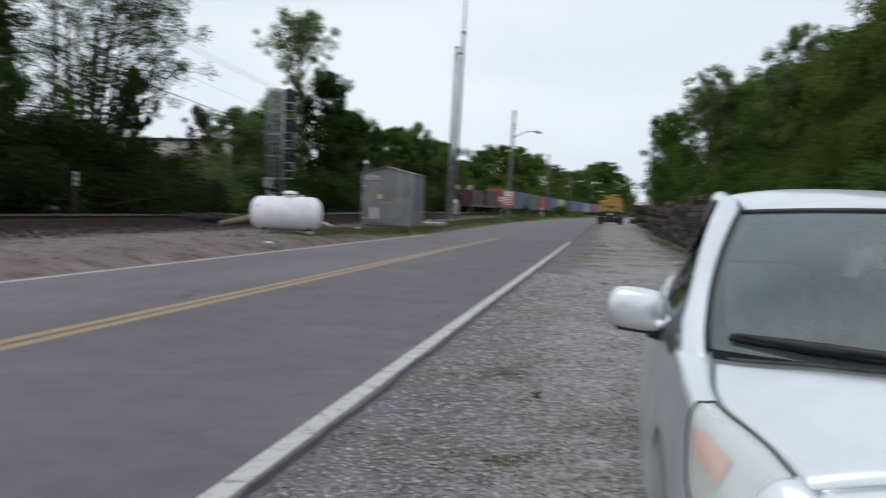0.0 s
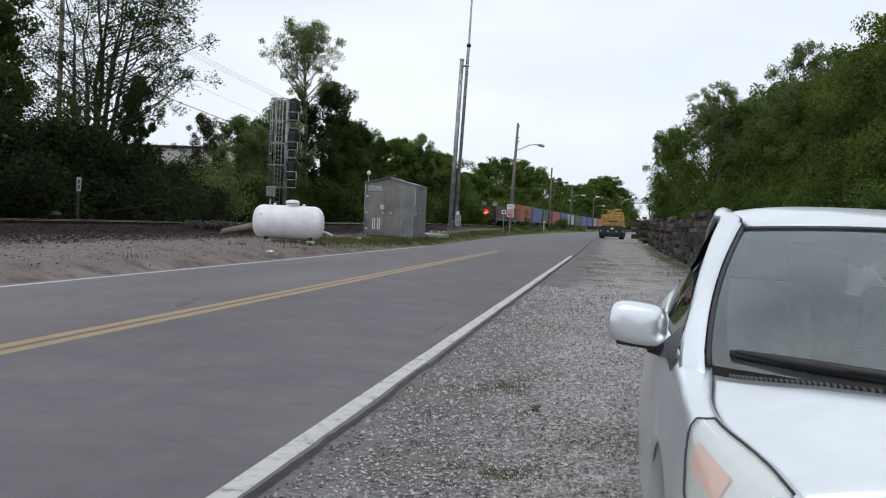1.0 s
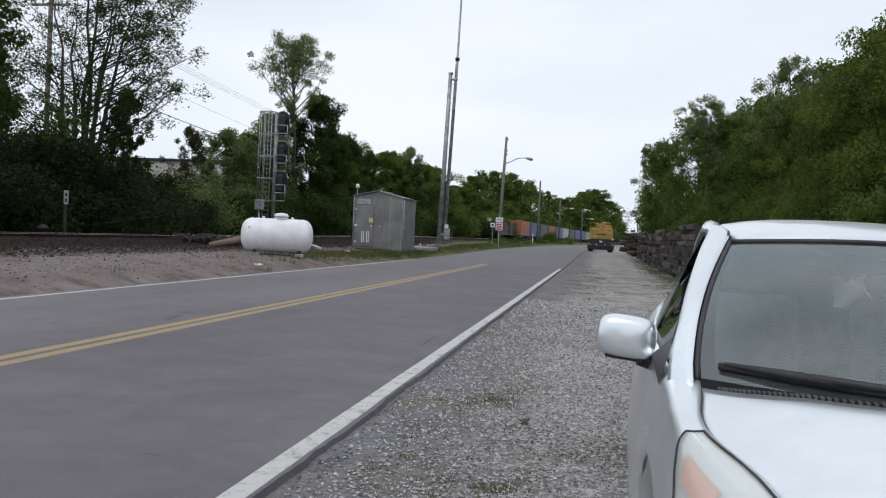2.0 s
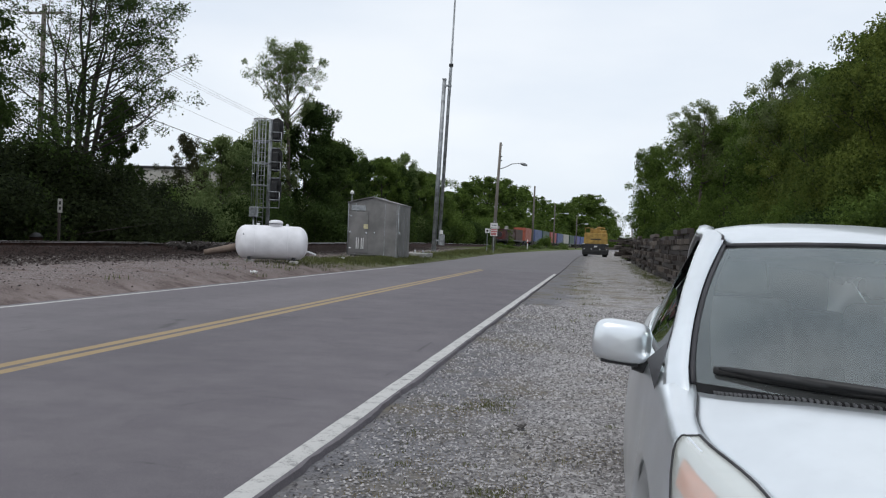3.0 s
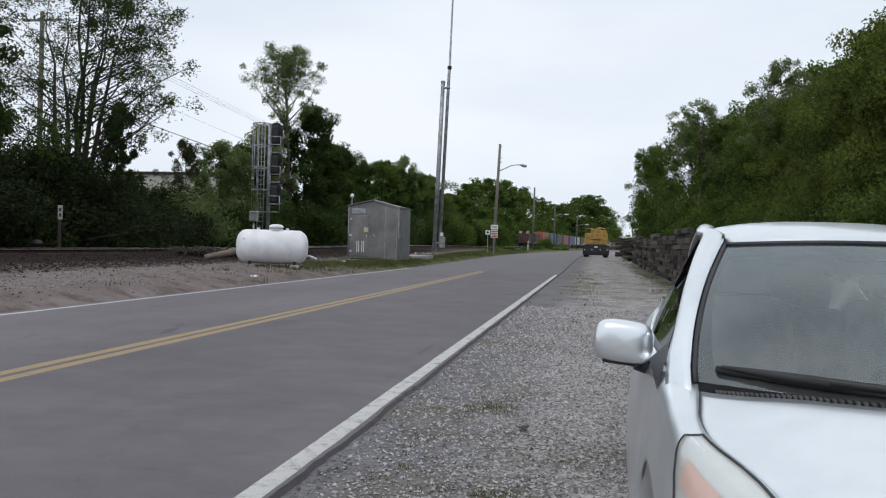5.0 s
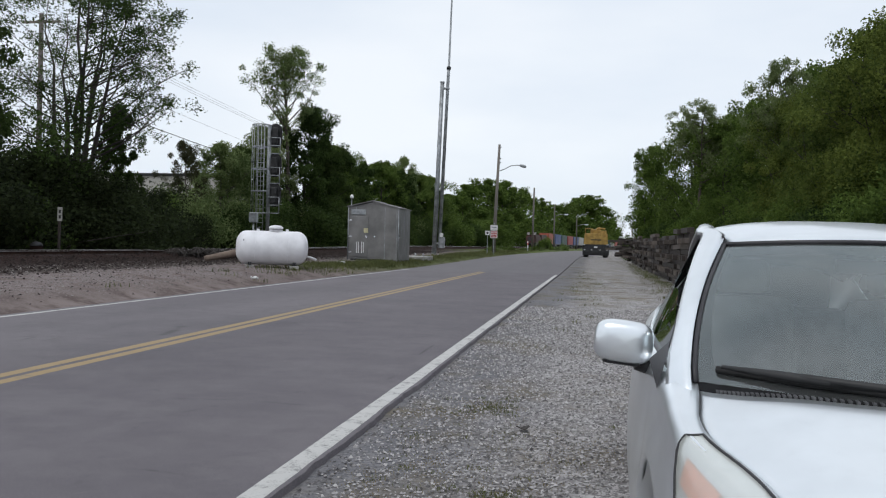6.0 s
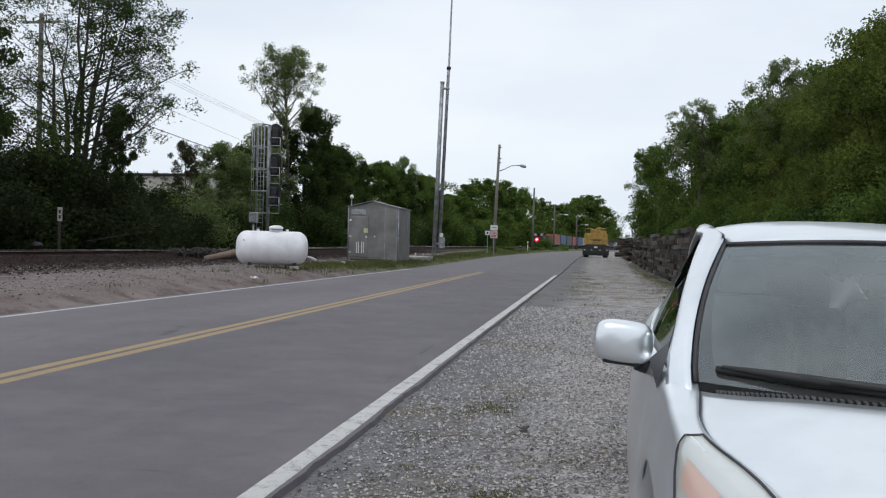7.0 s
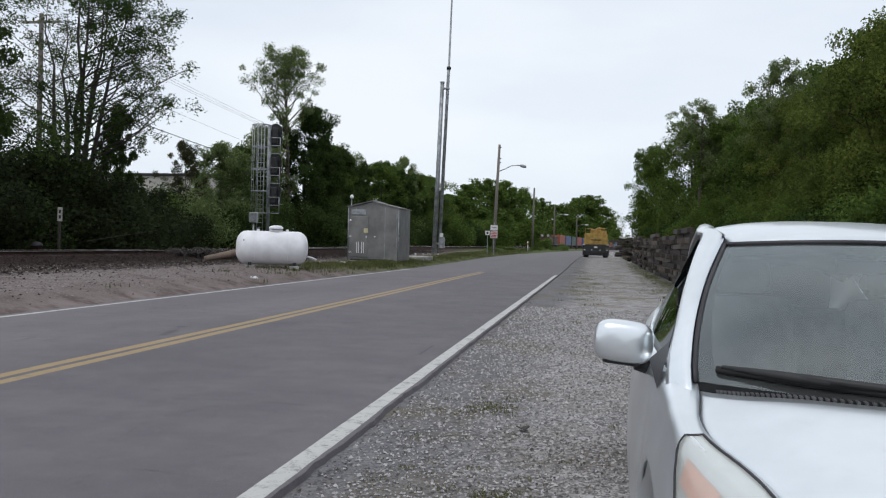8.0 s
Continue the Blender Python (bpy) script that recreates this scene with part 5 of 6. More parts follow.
    part("pole", Shape().tube([(0, 0, -0.2), (0, 0, 5.3)], [0.12, 0.09], 8).mesh("pole", POLE_WOOD, True), tail)
    for cx, cy, h in ((-33.8, 160.0, 12.0), (-34.5, 52.0, 14.6)):
        pole = empty("utility_pole", pose(cx, cy, land(cx, cy)), "tall wooden pole with a crossarm behind the trees", "utility pole", "utility poles")
        part("pole", Shape().tube([(0, 0, -0.2), (0, 0, h)], [0.2, 0.14], 10).mesh("pole", POLE_WOOD, True), pole)
        part("crossarm", Shape().box(-1.3, 1.3, -0.06, 0.06, h - 0.6, h - 0.45, 0.01).mesh("crossarm", POLE_WOOD), pole)
        for k in (-1.1, 0.0, 1.1):
            part("insulator", Shape().tube([(k, 0, h - 0.46), (k, 0, h - 0.28)], 0.05, 6).mesh("insulator", STEEL_DARK), pole)
    # wires behind the left woods
    for k, (za, zb, xa) in enumerate(((15.3, 12.5, -35.6), (15.0, 12.2, -34.5), (14.7, 12.0, -33.4), (12.6, 9.8, -34.3), (10.6, 8.0, -34.4))):
        pts = [(xa + (-33.8 + 1.1 * (k % 3 - 1) - xa) * s, 52 + 108 * s, za + (zb - za) * s - 3.6 * s * (1 - s)) for s in np.linspace(0, 1, 16)]
        pts = [(xa, -20, za)] + pts
        wire = part("overhead_wire", Shape().tube(pts, 0.010 if k < 4 else 0.03, 5).mesh("overhead_wire", STEEL_DARK, True))
        tagged(wire, "thin overhead wire strung behind the trees", "wire", "overhead wires")
    # short post with a plate by the track
    t = empty("track_marker", pose(-21.75, 34.3, land(-21.75, 34.3)), "weathered post with a pale number plate by the railway", "track marker")
    part("post", Shape().box(-0.05, 0.05, -0.04, 0.04, -0.2, 1.95, 0.01).mesh("post", TIE), t)
    pl = part("plate", Shape().box(-0.06, 0.16, -0.065, -0.045, 1.4, 1.98, 0.01).mesh("plate", CONCRETE), t, "pale narrow plate")
    for zz in (1.80, 1.58):
        part("print_bar", Shape().box(-0.0, 0.10, -0.070, -0.064, zz - 0.07, zz + 0.07, 0.002).mesh("print_bar", STEEL_DARK), pl)
    c = empty("track_box", pose(-22.3, 33.6, land(-22.3, 33.6)), "small domed concrete box beside the railway", "equipment box")
    part("base", Shape().box(-0.2, 0.2, -0.18, 0.18, -0.1, 0.42, 0.04).mesh("base", RUST), c)
    part("lid", Shape().lathe((0, 0, 0.41), (0, 0, 0.60), [(0, 0.26), (0.3, 0.25), (0.8, 0.15), (1, 0.03)], 16).mesh("lid", STEEL_DARK, True), c)
    # reflector post by the road
    b = empty("marker_post", pose(-9.47, 131.0, land(-9.47, 131.0)), "slim white delineator post with a red band", "marker")
    part("post", Shape().tube([(0, 0, -0.1), (0, 0, 1.45)], 0.07, 8).mesh("post", SIGN_WHITE, True), b)
    part("band", Shape().tube([(0, 0, 0.95), (0, 0, 1.2)], 0.078, 8).mesh("band", SIGN_RED, True), b, "red reflective band")
    # pale shed roof far beyond the woods
    hall = empty("warehouse", pose(-58.9, 116.0, land(-58.9, 116.0)), "low beige warehouse behind the trees", "building")
    beige = plain("beige_metal_siding", (0.46, 0.44, 0.40), 0.7, 0.0, 0.06, 0.6)
    hz = 9.6 - land(-58.9, 116.0)
    part("wall", Shape().box(-9, 9, 0, 12, -0.3, hz, 0.05).mesh("wall", beige), hall)
    part("roof", Shape().box(-9.3, 9.3, -0.3, 12.3, hz, hz + 0.35, 0.05).mesh("roof", STEEL_DARK), hall, "dark roof edge")


build_tank()
build_shed()
build_mast()
build_signal()
build_poles()


# ---------------------------------------------------------------- timber stacks
def build_ties():
    tie = Shape().box(-0.115, 0.115, -1.30, 1.30, -0.09, 0.09, 0.014).mesh("railway_tie", TIE)
    lines = [(28.5 + 5.6 * k) for k in range(9)]
    for k, y0 in enumerate(lines):
        base = land(3.5, y0)
        stack = empty("tie_stack", pose(3.25, y0, base), "tall stack of dark weathered railway ties on the verge", "timber stack", "stacks of railway ties")
        layers = 9 + (k * 5 % 3)
        for j in range(layers):
            for yy in (-1.36, 1.36):
                for c in range(2 if j < layers - 1 else 1):
                    jit = rng.normal(0, 0.08)
                    turn = rng.normal(0, 1.6)
                    if j % 3 == 2:
                        # crosswise bearers, seen by their ends
                        for q in (-0.85, -0.25, 0.4, 0.95):
                            if c == 0:
                                part("tie", tie, stack, "", pose(0.95 + rng.normal(0, 0.07), yy + q + rng.normal(0, 0.05), 0.10 + 0.192 * j, 0, 0, 90 + turn))
                    else:
                        part("tie", tie, stack, "", pose(0.0 + 0.27 * c + jit, yy + rng.normal(0, 0.06), 0.10 + 0.192 * j, rng.normal(0, 0.5), 0, turn))
    # a heap of broken ties at the far end
    heap = empty("tie_heap", pose(3.5, 84.0, land(3.5, 84.0)), "dark untidy heap of broken ties", "timber heap")
    for k in range(46):
        a = rng.uniform(0, 180)
        r = abs(rng.normal(0, 0.8))
        part("tie", tie, heap, "", pose(r * math.cos(a), 3.2 * rng.normal(0, 0.5), 0.12 + 0.045 * k * (1 - 0.2 * r), rng.normal(0, 6), rng.normal(0, 6), a))


# ---------------------------------------------------------------- yellow work machine
def build_machine():
    mx, my = 0.15, 100.0
    z = land(mx, my)
    m = empty("work_machine", pose(mx, my, z), "yellow railway work machine with black rear on the shoulder", "work machine")
    part("rear_frame", Shape().box(-1.42, 1.42, 0.0, 0.5, 0.24, 1.42, 0.06).mesh("rear_frame", STEEL_DARK), m, "black rear frame")
    part("bumper", Shape().box(-1.40, 1.40, -0.10, 0.02, 0.50, 0.75, 0.03).mesh("bumper", STEEL_DARK), m)
    hull = Shape()
    hull.add([(-1.30, 0.05, 1.42), (1.30, 0.05, 1.42), (1.22, 0.05, 2.62), (-1.22, 0.05, 2.62), (-1.30, 6.5, 1.42), (1.30, 6.5, 1.42), (1.22, 6.5, 2.62), (-1.22, 6.5, 2.62)],
             [(0, 1, 2, 3), (7, 6, 5, 4), (1, 5, 6, 2), (4, 0, 3, 7), (3, 2, 6, 7), (0, 4, 5, 1)])
    auto_smooth(part("hull", hull.mesh("hull", MACHINE_YELLOW), m, "faded yellow body"), 0.06)
    part("name_strip", Shape().box(-0.55, 0.55, 0.03, 0.06, 1.86, 1.98, 0.005).mesh("name_strip", STEEL_DARK), m, "bar of dark print")
    part("cab", Shape().box(-0.62, 0.50, 0.5, 2.2, 2.60, 3.08, 0.08).mesh("cab", MACHINE_YELLOW), m)
    part("engine_cover", Shape().box(0.40, 1.12, 0.3, 1.6, 2.60, 2.96, 0.08).mesh("engine_cover", MACHINE_YELLOW), m)
    part("deck_frame", Shape().tube([(-1.15, 0.1, 2.6), (-1.15, 0.1, 3.12), (-0.35, 0.1, 3.12), (-0.35, 0.1, 2.6)], 0.045, 6).mesh("deck_frame", MACHINE_YELLOW, True), m)
    part("boom", Shape().tube([(-0.1, 0.8, 2.9), (0.25, 0.5, 3.2), (0.95, 0.4, 3.12)], [0.14, 0.12, 0.09], 8).mesh("boom", MACHINE_YELLOW, True), m)
    part("turret", Shape().lathe((0.05, 0.9, 2.6), (0.05, 0.9, 3.2), [(0, 0.34), (0.6, 0.34), (0.8, 0.24), (1, 0.1)], 16).mesh("turret", STEEL_DARK, True), m)
    for sx in (-1.05, 1.05):
        for yy in (0.75, 4.6, 5.7):
            part("wheel", Shape().lathe((sx - 0.26, yy, 0.52), (sx + 0.26, yy, 0.52), [(0, 0.2), (0, 0.44), (0.12, 0.52), (0.88, 0.52), (1, 0.44), (1, 0.2)], 24).mesh("wheel", RUBBER, True), m, "large black tyre")
        part("mud_flap", Shape().box(sx - 0.32, sx + 0.32, -0.03, 0.0, 0.30, 0.80, 0.01).mesh("mud_flap", BLACK), m)
    for sx in (-1.2, -0.45, 0.45, 1.2):
        part("tail_lamp", Shape().box(sx - 0.07, sx + 0.07, -0.125, -0.095, 0.80, 0.88, 0.01).mesh("tail_lamp", SIGN_WHITE), m, "small pale lamp")
    part("rear_plate", Shape().box(-0.16, 0.16, -0.02, 0.005, 1.05, 1.22, 0.005).mesh("rear_plate", SIGN_WHITE), m, "blank white plate")
    for sx in (-1.28, 1.28):
        part("edge_light", Shape().box(sx - 0.12, sx + 0.12, -0.02, 0.02, 1.36, 1.44, 0.01).mesh("edge_light", SIGN_WHITE), m)


build_ties()
build_machine()


# ---------------------------------------------------------------- stones, grass and litter
def scatter_stones(name, label, spots, sizes, mat, seed):
    """Loose stones as one heap of small squashed solids."""
    r = np.random.default_rng(seed)
    n = len(spots)
    base = np.array([(1, 0, 0), (-1, 0, 0), (0, 1, 0), (0, -1, 0), (0, 0, 1)], float)
    tri = np.array([(0, 2, 4), (2, 1, 4), (1, 3, 4), (3, 0, 4)])
    a = r.uniform(0, 6.28, n)
    sc = sizes[:, None] * r.uniform(0.55, 1.2, (n, 3)) * np.array([1, 1, 0.8])
    v = base[None] * sc[:, None, :] + r.normal(0, 0.18, (n, 5, 3)) * sizes[:, None, None]
    c, s = np.cos(a)[:, None], np.sin(a)[:, None]
    v = np.stack([v[..., 0] * c - v[..., 1] * s, v[..., 0] * s + v[..., 1] * c, v[..., 2]], -1) + spots[:, None, :]
    f = (tri[None] + 5 * np.arange(n)[:, None, None]).reshape(-1)
    me = bpy.data.meshes.new(name)
    me.vertices.add(5 * n)
    me.vertices.foreach_set("co", v.reshape(-1))
    me.loops.add(len(f))
    me.loops.foreach_set("vertex_index", f.astype(np.int32))
    me.polygons.add(len(f) // 3)
    me.polygons.foreach_set("loop_start", (np.arange(len(f) // 3) * 3).astype(np.int32))
    me.materials.append(mat)
    me.update()
    me.validate()
    return tagged(new(name, me), label, "gravel", kind="stuff")


def stone_material(name, dark, lite):
    n = Nodes(name)
    c = n.mix(n.island(), dark, lite)
    c = n.mix(n.math("MULTIPLY", n.noise(60, 3), 0.4), c, tuple(v * 0.5 for v in dark))
    return n.done(c, 0.92, Specular_IOR_Level=0.08)


def grass_tufts(name, label, spots, height, seed, mat, per=16, spread=0.05):
    """Tufts of thin bent blades."""
    r = np.random.default_rng(seed)
    root = np.repeat(np.asarray(spots, float), per, 0)
    n = len(root)
    root[:, :2] += r.normal(0, spread, (n, 2))
    a = r.uniform(0, 6.28, n)
    h = height * r.uniform(0.4, 1.2, n)
    lean = r.uniform(0.2, 0.9, n)[:, None] * h[:, None]
    d = np.stack([np.cos(a), np.sin(a), np.zeros(n)], 1)
    w = np.stack([-np.sin(a), np.cos(a), np.zeros(n)], 1) * (0.05 * height + 0.002)
    up = np.array([0, 0, 1.0])
    v = np.stack([root - w, root + w, root + d * lean * 0.4 + up * h[:, None] * 0.7 + w * 0.6, root + d * lean * 0.4 + up * h[:, None] * 0.7 - w * 0.6, root + d * lean + up * h[:, None]], 1)
    k = np.arange(n)[:, None] * 5
    f = np.concatenate([k + [0, 1, 2], k + [0, 2, 3], k + [3, 2, 4]], 1).reshape(-1)
    me = bpy.data.meshes.new(name)
    me.vertices.add(5 * n)
    me.vertices.foreach_set("co", v.reshape(-1))
    me.loops.add(len(f))
    me.loops.foreach_set("vertex_index", f.astype(np.int32))
    me.polygons.add(len(f) // 3)
    me.polygons.foreach_set("loop_start", (np.arange(len(f) // 3) * 3).astype(np.int32))
    me.materials.append(mat)
    me.update()
    me.validate()
    return tagged(new(name, me), label, "grass", kind="stuff")


STONE_GREY = stone_material("grey_limestone_chips", (0.10, 0.094, 0.094), (0.60, 0.575, 0.57))
STONE_DARK = stone_material("dark_ballast_stones", (0.012, 0.009, 0.008), (0.062, 0.047, 0.043))
STONE_TAR = stone_material("grey_asphalt_crumbs", (0.045, 0.042, 0.045), (0.17, 0.16, 0.165))
STONE_PALE = stone_material("pale_yard_stones", (0.09, 0.08, 0.074), (0.34, 0.315, 0.30))
DRY_GRASS = leaf_material("dry_grass_blades", (0.12, 0.10, 0.04), (0.25, 0.21, 0.11), (0.28, 0.22, 0.12))


def build_scatter():
    r = np.random.default_rng(3)
    # near shoulder
    n = 95000
    y = 3.2 + 17 * r.uniform(0, 1, n) ** 1.6
    x = r.uniform(-1.5, 3.0, n)
    keep = r.uniform(0, 1, n) < np.clip(0.35 + 0.5 * (x + 1.6), 0.25, 1)
    x, y = x[keep], y[keep]
    size = 0.006 + 0.010 * r.uniform(0, 1, len(x)) ** 2.2 + 0.0006 * (y - 3)
    z = np.array([land(a, b) + 0.022 * noise.noise((a * 0.6, b * 0.6, 0)) + 0.004 for a, b in zip(x, y)])
    scatter_stones("shoulder_gravel", "loose grey limestone gravel on the shoulder", np.stack([x, y, z], 1), size, STONE_GREY, 4)
    # crumbs of asphalt along the broken edge
    n = 700
    y = 3.2 + 22 * r.uniform(0, 1, n) ** 1.5
    x = -1.53 + np.abs(r.normal(0, 0.09, n))
    z = np.array([land(a, b) + 0.004 for a, b in zip(x, y)])
    scatter_stones("asphalt_crumbs", "dark crumbs of broken asphalt along the road edge", np.stack([x, y, z], 1), 0.005 + 0.011 * r.uniform(0, 1, n) ** 2, STONE_TAR, 14)
    # yard and ballast beside the track
    n = 9000
    y = 10 + 50 * r.uniform(0, 1, n)
    x = -r.uniform(9.8, 15.5, n)
    z = np.array([land(a, b) + 0.01 for a, b in zip(x, y)])
    scatter_stones("yard_gravel", "pale loose gravel of the yard", np.stack([x, y, z], 1), 0.012 + 0.03 * r.uniform(0, 1, n) ** 4, STONE_PALE, 5)
    n = 2200
    y = 11 + 40 * r.uniform(0, 1, n)
    x = -9.5 - 6.0 * r.uniform(0, 1, n) ** 0.8
    z = np.array([land(a, b) + 0.01 for a, b in zip(x, y)])
    scatter_stones("yard_rubble", "dark stray stones scattered over the yard", np.stack([x, y, z], 1), 0.014 + 0.026 * r.uniform(0, 1, n) ** 2.5, STONE_DARK, 25)
    n = 20000
    y = 12 + 70 * r.uniform(0, 1, n)
    x = -np.clip(r.normal(16.4, 1.5, n), 12.9, 21.5)
    z = np.array([land(a, b) + 0.02 for a, b in zip(x, y)])
    scatter_stones("track_ballast", "dark rusty ballast stones along the track", np.stack([x, y, z], 1), 0.025 + 0.035 * r.uniform(0, 1, n) ** 2, STONE_DARK, 6)

    def spots(cx, cy, sx, sy, k):
        p = np.stack([r.normal(cx, sx, k), r.normal(cy, sy, k)], 1)
        return [(a, b, land(a, b) - 0.005) for a, b in p if not -9.3 < a - bend(b) < -1.5]

    near = spots(-0.82, 7.5, 0.10, 0.22, 26) + spots(-0.52, 4.9, 0.06, 0.05, 16) + spots(-0.6, 6.2, 0.5, 0.9, 34) + spots(-0.95, 5.9, 0.2, 0.5, 16)
    grass_tufts("shoulder_grass", "small green tufts in the gravel", near, 0.024, 7, GRASS, 18, 0.035)
    dry = spots(-0.12, 6.2, 0.15, 0.2, 200) + spots(-0.95, 6.6, 0.22, 0.55, 300) + spots(-0.45, 5.6, 0.3, 0.5, 170) + spots(-1.1, 5.2, 0.15, 0.5, 70)
    grass_tufts("dry_shoulder_grass", "thin dry grass in the gravel", dry, 0.011, 8, DRY_GRASS, 22, 0.055)
    far = spots(-0.3, 33, 0.30, 8, 60) + spots(2.7, 45, 0.3, 16, 420) + spots(2.5, 24, 0.4, 6, 160)
    pale = spots(-0.3, 34, 0.32, 8, 240) + spots(1.3, 34, 0.5, 9, 200)
    grass_tufts("pale_verge_grass", "thin yellowish grass in the gravel", pale, 0.028, 19, DRY_GRASS, 12, 0.12)
    grass_tufts("verge_grass", "green and yellowish verge grass", far, 0.07, 9, GRASS, 16, 0.12)
    left = spots(-10.4, 44, 0.45, 6.5, 700) + spots(-10.6, 72, 0.7, 14, 800) + spots(-10.0, 110, 0.8, 18, 700) + spots(-11.3, 36, 0.6, 2.5, 120)
    grass_tufts("roadside_grass", "rough green roadside grass", left, 0.14, 10, GRASS, 16, 0.16)
    # taller weeds between road and railway
    for k, (wx, wy, h, wide) in enumerate(((-11.6, 103, 0.55, 2.4), (-12.4, 112, 0.6, 2.6), (-11.2, 122, 0.6, 2.6), (-10.3, 138, 0.6, 2.6), (-9.8, 150, 0.75, 2.4),
                                           (-9.3, 162, 0.7, 2.6), (-9.6, 185, 2.7, 1.1), (-8.0, 190, 0.9, 2.2), (-6.9, 204, 1.0, 2.2), (-7.4, 216, 1.8, 1.2), (-13.4, 130, 0.7, 2.4))):
        stand(B_LIGHT if k % 2 else B_MID, wx, wy, h, 40 * k, wide)


def build_litter():
    log = empty("driftwood", pose(-13.6, 33.5, land(-13.6, 33.5) + 0.14, 0, 0, 24), "brown broken timber lying behind the tank", "timber")
    part("log", Shape().tube([(-1.3, 0, 0.0), (-0.3, 0.05, 0.22), (0.7, 0, 0.52)], [0.11, 0.14, 0.10], 9).mesh("log", bark_material("weathered_brown_wood", (0.20, 0.15, 0.12)), True), log)
    heap = empty("brush_heap", pose(-16.3, 37.0, land(-16.3, 37.0)), "low dark heap of brushwood by the track", "brush heap")
    sh = Shape()
    r = np.random.default_rng(21)
    for _ in range(150):
        a, x0, y0 = r.uniform(0, 6.28), r.normal(0, 0.8), r.normal(0, 0.6)
        sh.tube([(x0, y0, 0.05), (x0 + 0.5 * math.cos(a), y0 + 0.5 * math.sin(a), 0.25 + 0.2 * r.uniform()), (x0 + math.cos(a), y0 + math.sin(a), 0.2)], [0.03, 0.025, 0.01], 5)
    part("brushwood", sh.mesh("brushwood", BARK_DARK, True), heap)
    for k, (lx, ly, q) in enumerate(((-9.75, 25.2, 0.07), (-11.0, 39.0, 0.08))):
        bag = part("litter_scrap", Shape().grid([[(q * (i - 1.5), 0.6 * q * (j - 1), 0.05 * math.sin(3 * i + 2 * j) + 0.06) for j in range(3)] for i in range(4)]).mesh("litter_scrap", SIGN_WHITE), None, "", pose(lx, ly, land(lx, ly), 0, 0, 40 * k))
        auto_smooth(bag, thick=0.01)
        tagged(bag, "crumpled white scrap of litter on the verge", "litter", "scraps of litter")
    leaf_ob = part("dead_leaf", Shape().grid([[(0.05 * (i - 1), 0.03 * (j - 1) * (1.4 - abs(i - 1)), 0.015 + 0.02 * abs(i - 1)) for j in range(3)] for i in range(3)]).mesh("dead_leaf", BARK_DARK), None, "", pose(-0.48, 6.62, land(-0.48, 6.62) + 0.01, 0, 0, 25))
    auto_smooth(leaf_ob, thick=0.006)
    tagged(leaf_ob, "dark dry leaf lying in the gravel", "leaf")


build_scatter()
build_litter()


# ---------------------------------------------------------------- train
def bogie_mesh():
    s = Shape().box(-1.15, 1.15, -0.95, 0.95, 0.45, 0.75, 0.05)
    for sx in (-0.72, 0.72):
        for yy in (-0.88, 0.88):
            s.lathe((sx - 0.07, yy, 0.46), (sx + 0.07, yy, 0.46), [(0, 0.1), (0, 0.46), (1, 0.46), (1, 0.1)], 18)
    return s.mesh("bogie", STEEL_DARK)


def container_mesh(mat, length=16.1, h=2.9):
    """A corrugated steel box."""
    s, rows = Shape(), []
    n = int(length / 0.28)
    for side in (-1, 1):
        rows = []
        for i in range(n + 1):
            y = length * i / n
            w = 1.30 - (0.035 if i % 4 in (1, 2) else 0)
            rows.append([(side * w, y, 0.12), (side * w, y, h - 0.12)])
        s.grid(rows)
    for y in (0.0, length):
        s.box(-1.30, 1.30, y - 0.03, y + 0.03, 0.0, h, 0.01)
    for z in (0.06, h - 0.06):
        s.box(-1.31, 1.31, 0, length, z - 0.07, z + 0.07, 0.01)
    for sx in (-1.27, 1.27):
        for y in (0.0, length):
            s.box(sx - 0.07, sx + 0.07, y - 0.07, y + 0.07, 0, h, 0.01)
    return s.mesh("container", mat)


BOGIE = bogie_mesh()
BOX_COLOURS = [
    ("orange-red", (0.33, 0.085, 0.05)), ("blue", (0.08, 0.11, 0.23)), ("dark green", (0.05, 0.09, 0.08)), ("red", (0.33, 0.07, 0.065)),
    ("blue", (0.08, 0.11, 0.24)), ("pale grey", (0.42, 0.41, 0.38)), ("dark green", (0.05, 0.09, 0.07)), ("violet-blue", (0.13, 0.12, 0.30)),
    ("blue", (0.08, 0.12, 0.28)), ("grey", (0.30, 0.30, 0.30)), ("red", (0.45, 0.10, 0.09)), ("blue", (0.09, 0.12, 0.28)),
    ("pale grey", (0.45, 0.44, 0.42)), ("red", (0.40, 0.08, 0.07))]
BOX_PAINT = {name + str(k): plain(name.replace(" ", "_") + "_container_paint", c, 0.6, 0.1, 0.15, 0.8) for k, (name, c) in enumerate(BOX_COLOURS)}
DECK = Shape().box(-1.3, 1.3, -0.4, 17.4, 0.80, 1.05, 0.03).box(-0.35, 0.35, 0.5, 16.5, 0.45, 0.82, 0.03).mesh("deck", STEEL_DARK)


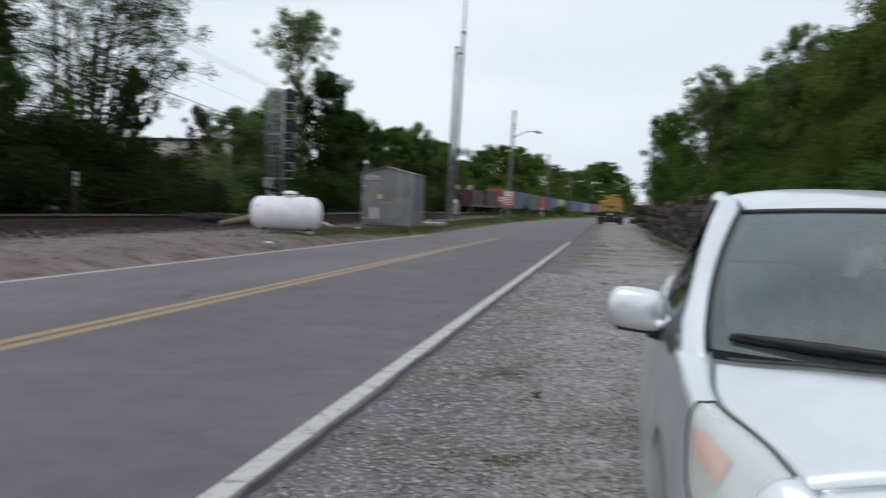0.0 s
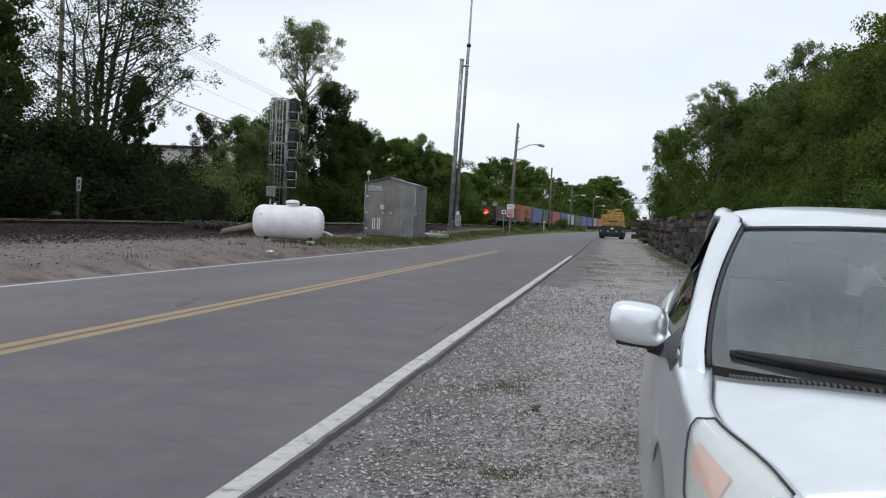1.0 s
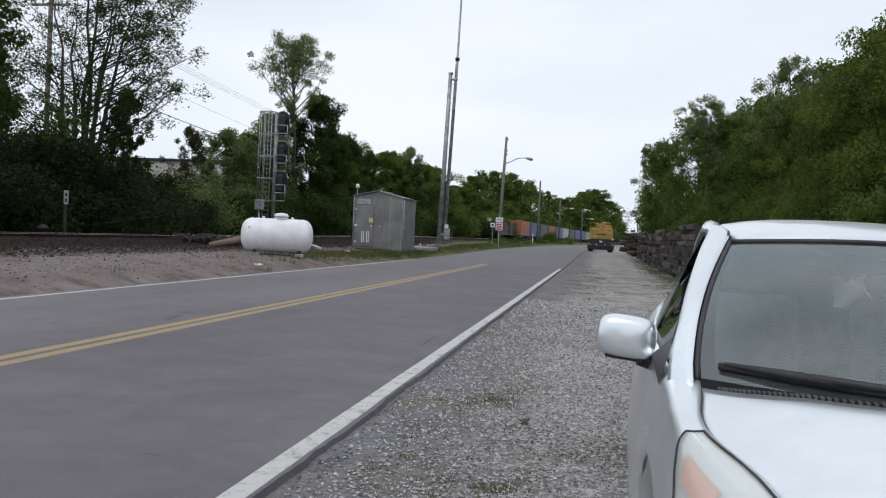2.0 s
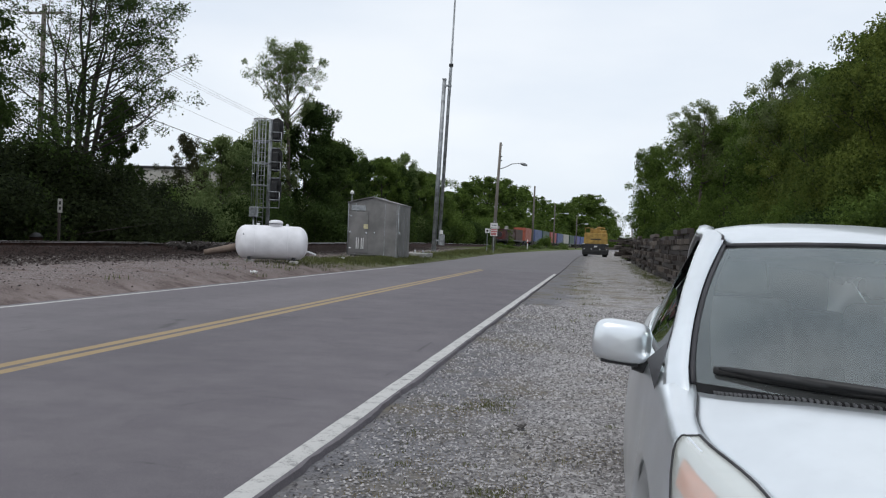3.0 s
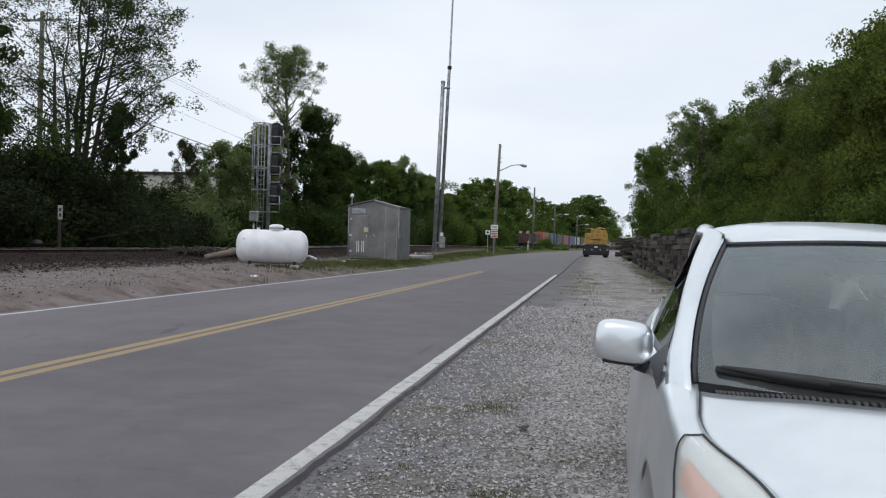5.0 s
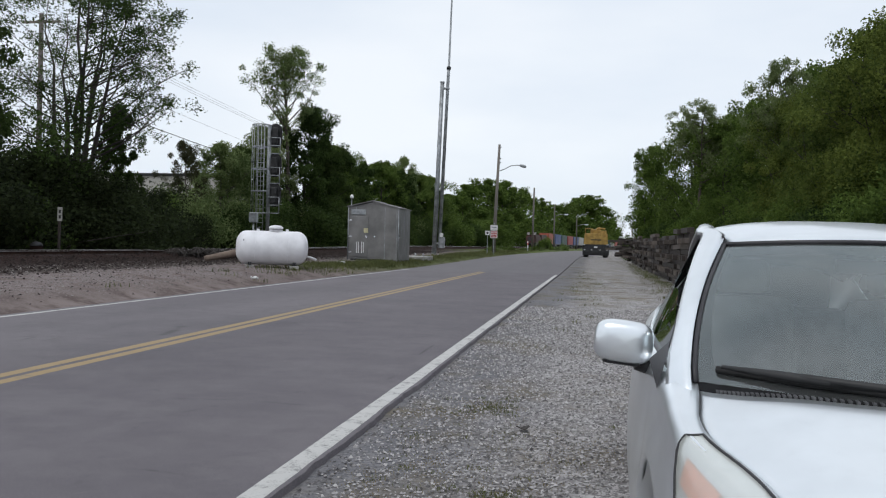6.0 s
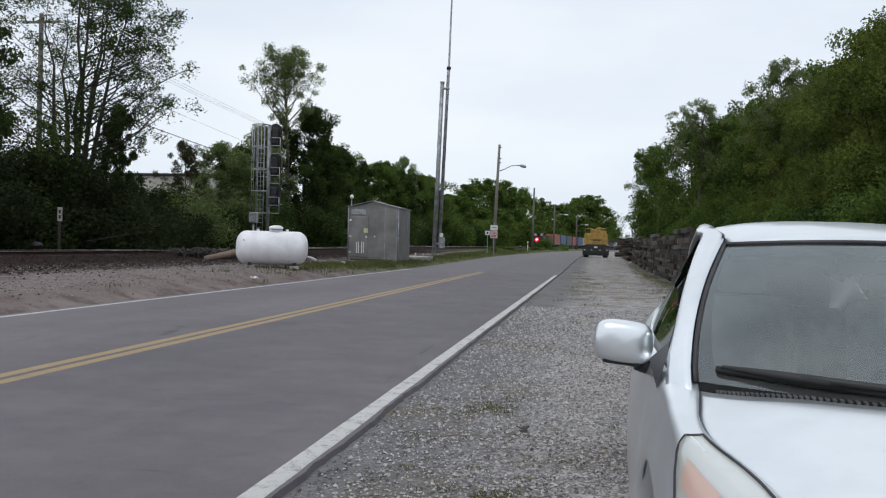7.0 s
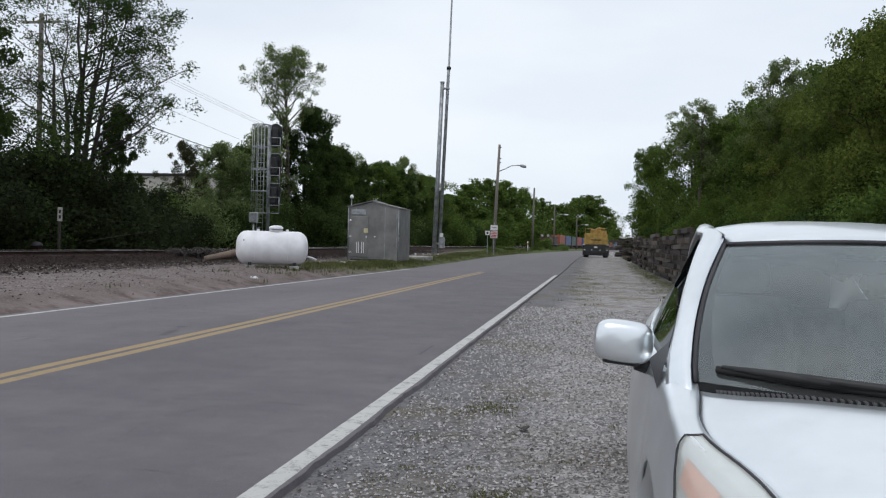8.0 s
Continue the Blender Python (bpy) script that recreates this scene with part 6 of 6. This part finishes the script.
def build_train():
    cars = []
    brown = plain("rusty_brown_wagon_paint", (0.075, 0.042, 0.036), 0.8, 0.1, 0.25, 0.8)
    last = empty("rear_wagon", pose(TRACK_X, 118, 0.7), "rusty brown rear wagon with a red tail lamp", "railway wagon")
    part("deck", Shape().box(-1.35, 1.35, 0, 27.5, 0.80, 1.10, 0.03).mesh("deck", STEEL_DARK), last)
    part("rear_box", Shape().box(-1.25, 1.25, 1.2, 12.0, 1.10, 2.6, 0.05).box(-1.1, 1.1, 1.6, 11.5, 2.6, 3.1, 0.05).mesh("rear_box", brown), last, "rusty brown load box")
    part("front_box", Shape().box(-1.28, 1.28, 14.5, 26.5, 1.10, 3.3, 0.05).mesh("front_box", brown), last, "rusty brown load box")
    for sx in (-0.75, 0.95):
        part("end_plate", Shape().box(sx - 0.34, sx + 0.34, 1.1, 1.2, 3.05, 3.65, 0.02).mesh("end_plate", CONCRETE), last, "pale end plate")
        part("end_post", Shape().box(sx - 0.06, sx + 0.06, 1.12, 1.22, 1.1, 3.1, 0.01).mesh("end_post", STEEL_DARK), last)
    for yy in (2.2, 25.2):
        part("bogie", BOGIE, last, "", pose(0, yy, 0))
    part("coupler", Shape().box(-0.18, 0.18, -0.7, 0.1, 0.75, 1.0, 0.03).mesh("coupler", STEEL_DARK), last)
    glow = Nodes("red_tail_lamp_light")
    em = glow.t.nodes.new("ShaderNodeEmission")
    em.inputs["Color"].default_value, em.inputs["Strength"].default_value = (1.0, 0.01, 0.03, 1), 4.0
    glow.t.links.new(em.outputs[0], glow.out.inputs["Surface"])
    core = Nodes("hot_lamp_core")
    ec = core.t.nodes.new("ShaderNodeEmission")
    ec.inputs["Color"].default_value, ec.inputs["Strength"].default_value = (1.0, 0.75, 0.76, 1), 5.0
    core.t.links.new(ec.outputs[0], core.out.inputs["Surface"])
    # the drum is added: turning it hides the lens between flashes
    lamp = part("tail_lamp", Shape().lathe((0, 0.22, 0), (0, -0.16, 0), [(0, 0.05), (0, 0.56), (0.8, 0.57), (1, 0.52), (1, 0.05)], 20).mesh("tail_lamp", STEEL_DARK), last, "flashing red tail lamp on an added turning drum", pose(-0.30, 0.6, 2.0))
    # far wider than a real lens, so the disc draws the red glare
    part("lens", Shape().lathe((0, -0.165, 0), (0, -0.24, 0), [(0, 0.05), (0, 0.48), (0.5, 0.47), (1, 0.36)], 20).mesh("lens", glow.m), lamp, "oversized glowing red lens standing for the lamp's glare")
    part("bulb", Shape().lathe((0, -0.242, 0), (0, -0.27, 0), [(0, 0.20), (0.6, 0.18), (1, 0.05)], 16).mesh("bulb", core.m), lamp, "bright lamp core")
    cars.append((last, 0.0))
    for k, (key, mat) in enumerate(BOX_PAINT.items()):
        colour = BOX_COLOURS[k][0]
        car = empty("container_wagon", pose(TRACK_X, 150, 0.7), "flat wagon carrying one %s container" % colour, "railway wagon", "wagons of the train")
        part("deck", DECK, car)
        part("container", container_mesh(mat), car, "%s corrugated container" % colour, pose(0, 0.5, 1.06))
        for yy in (1.4, 15.6):
            part("bogie", BOGIE, car, "", pose(0, yy, 0))
        cars.append((car, 30.0 + 19.0 * k))
    return cars, lamp


TRAIN, TAIL_LAMP = build_train()
RUN = [(0.0, 118.0), (1.0, 138.5), (2.0, 156.0), (3.0, 173.5), (4.0, 193.0), (5.0, 209.5), (6.0, 225.0), (7.0, 240.5), (8.0, 256.0)]


def motions():
    """The train draws away along the curve; its tail lamp turns its lens back three times to flash."""
    for car, ahead in TRAIN:
        rows = []
        for t, y in RUN:
            s = y + ahead
            slope = 0.0003 * min(max(s - 60.0, 0.0), 440.0)
            rows.append((t, pose(TRACK_X + float(bend(s)), s, 0.70 + float(rise(s)), 0, 0, -math.degrees(math.atan(slope)))))
        walk(car, rows)
    seat = (-0.30, 0.6, 2.0)
    rows = [(0.0, 180)]
    for t in (0.9, 3.9, 6.9):
        rows += [(t - 0.1, 180), (t - 0.0667, 100), (t - 0.0333, 20), (t, 0), (t + 0.1, 0), (t + 0.1333, 20), (t + 0.1667, 100), (t + 0.2, 180)]
    rows.append((8.0, 180))
    walk(TAIL_LAMP, [(t, pose(*seat, 0, 0, a)) for t, a in rows])


motions()
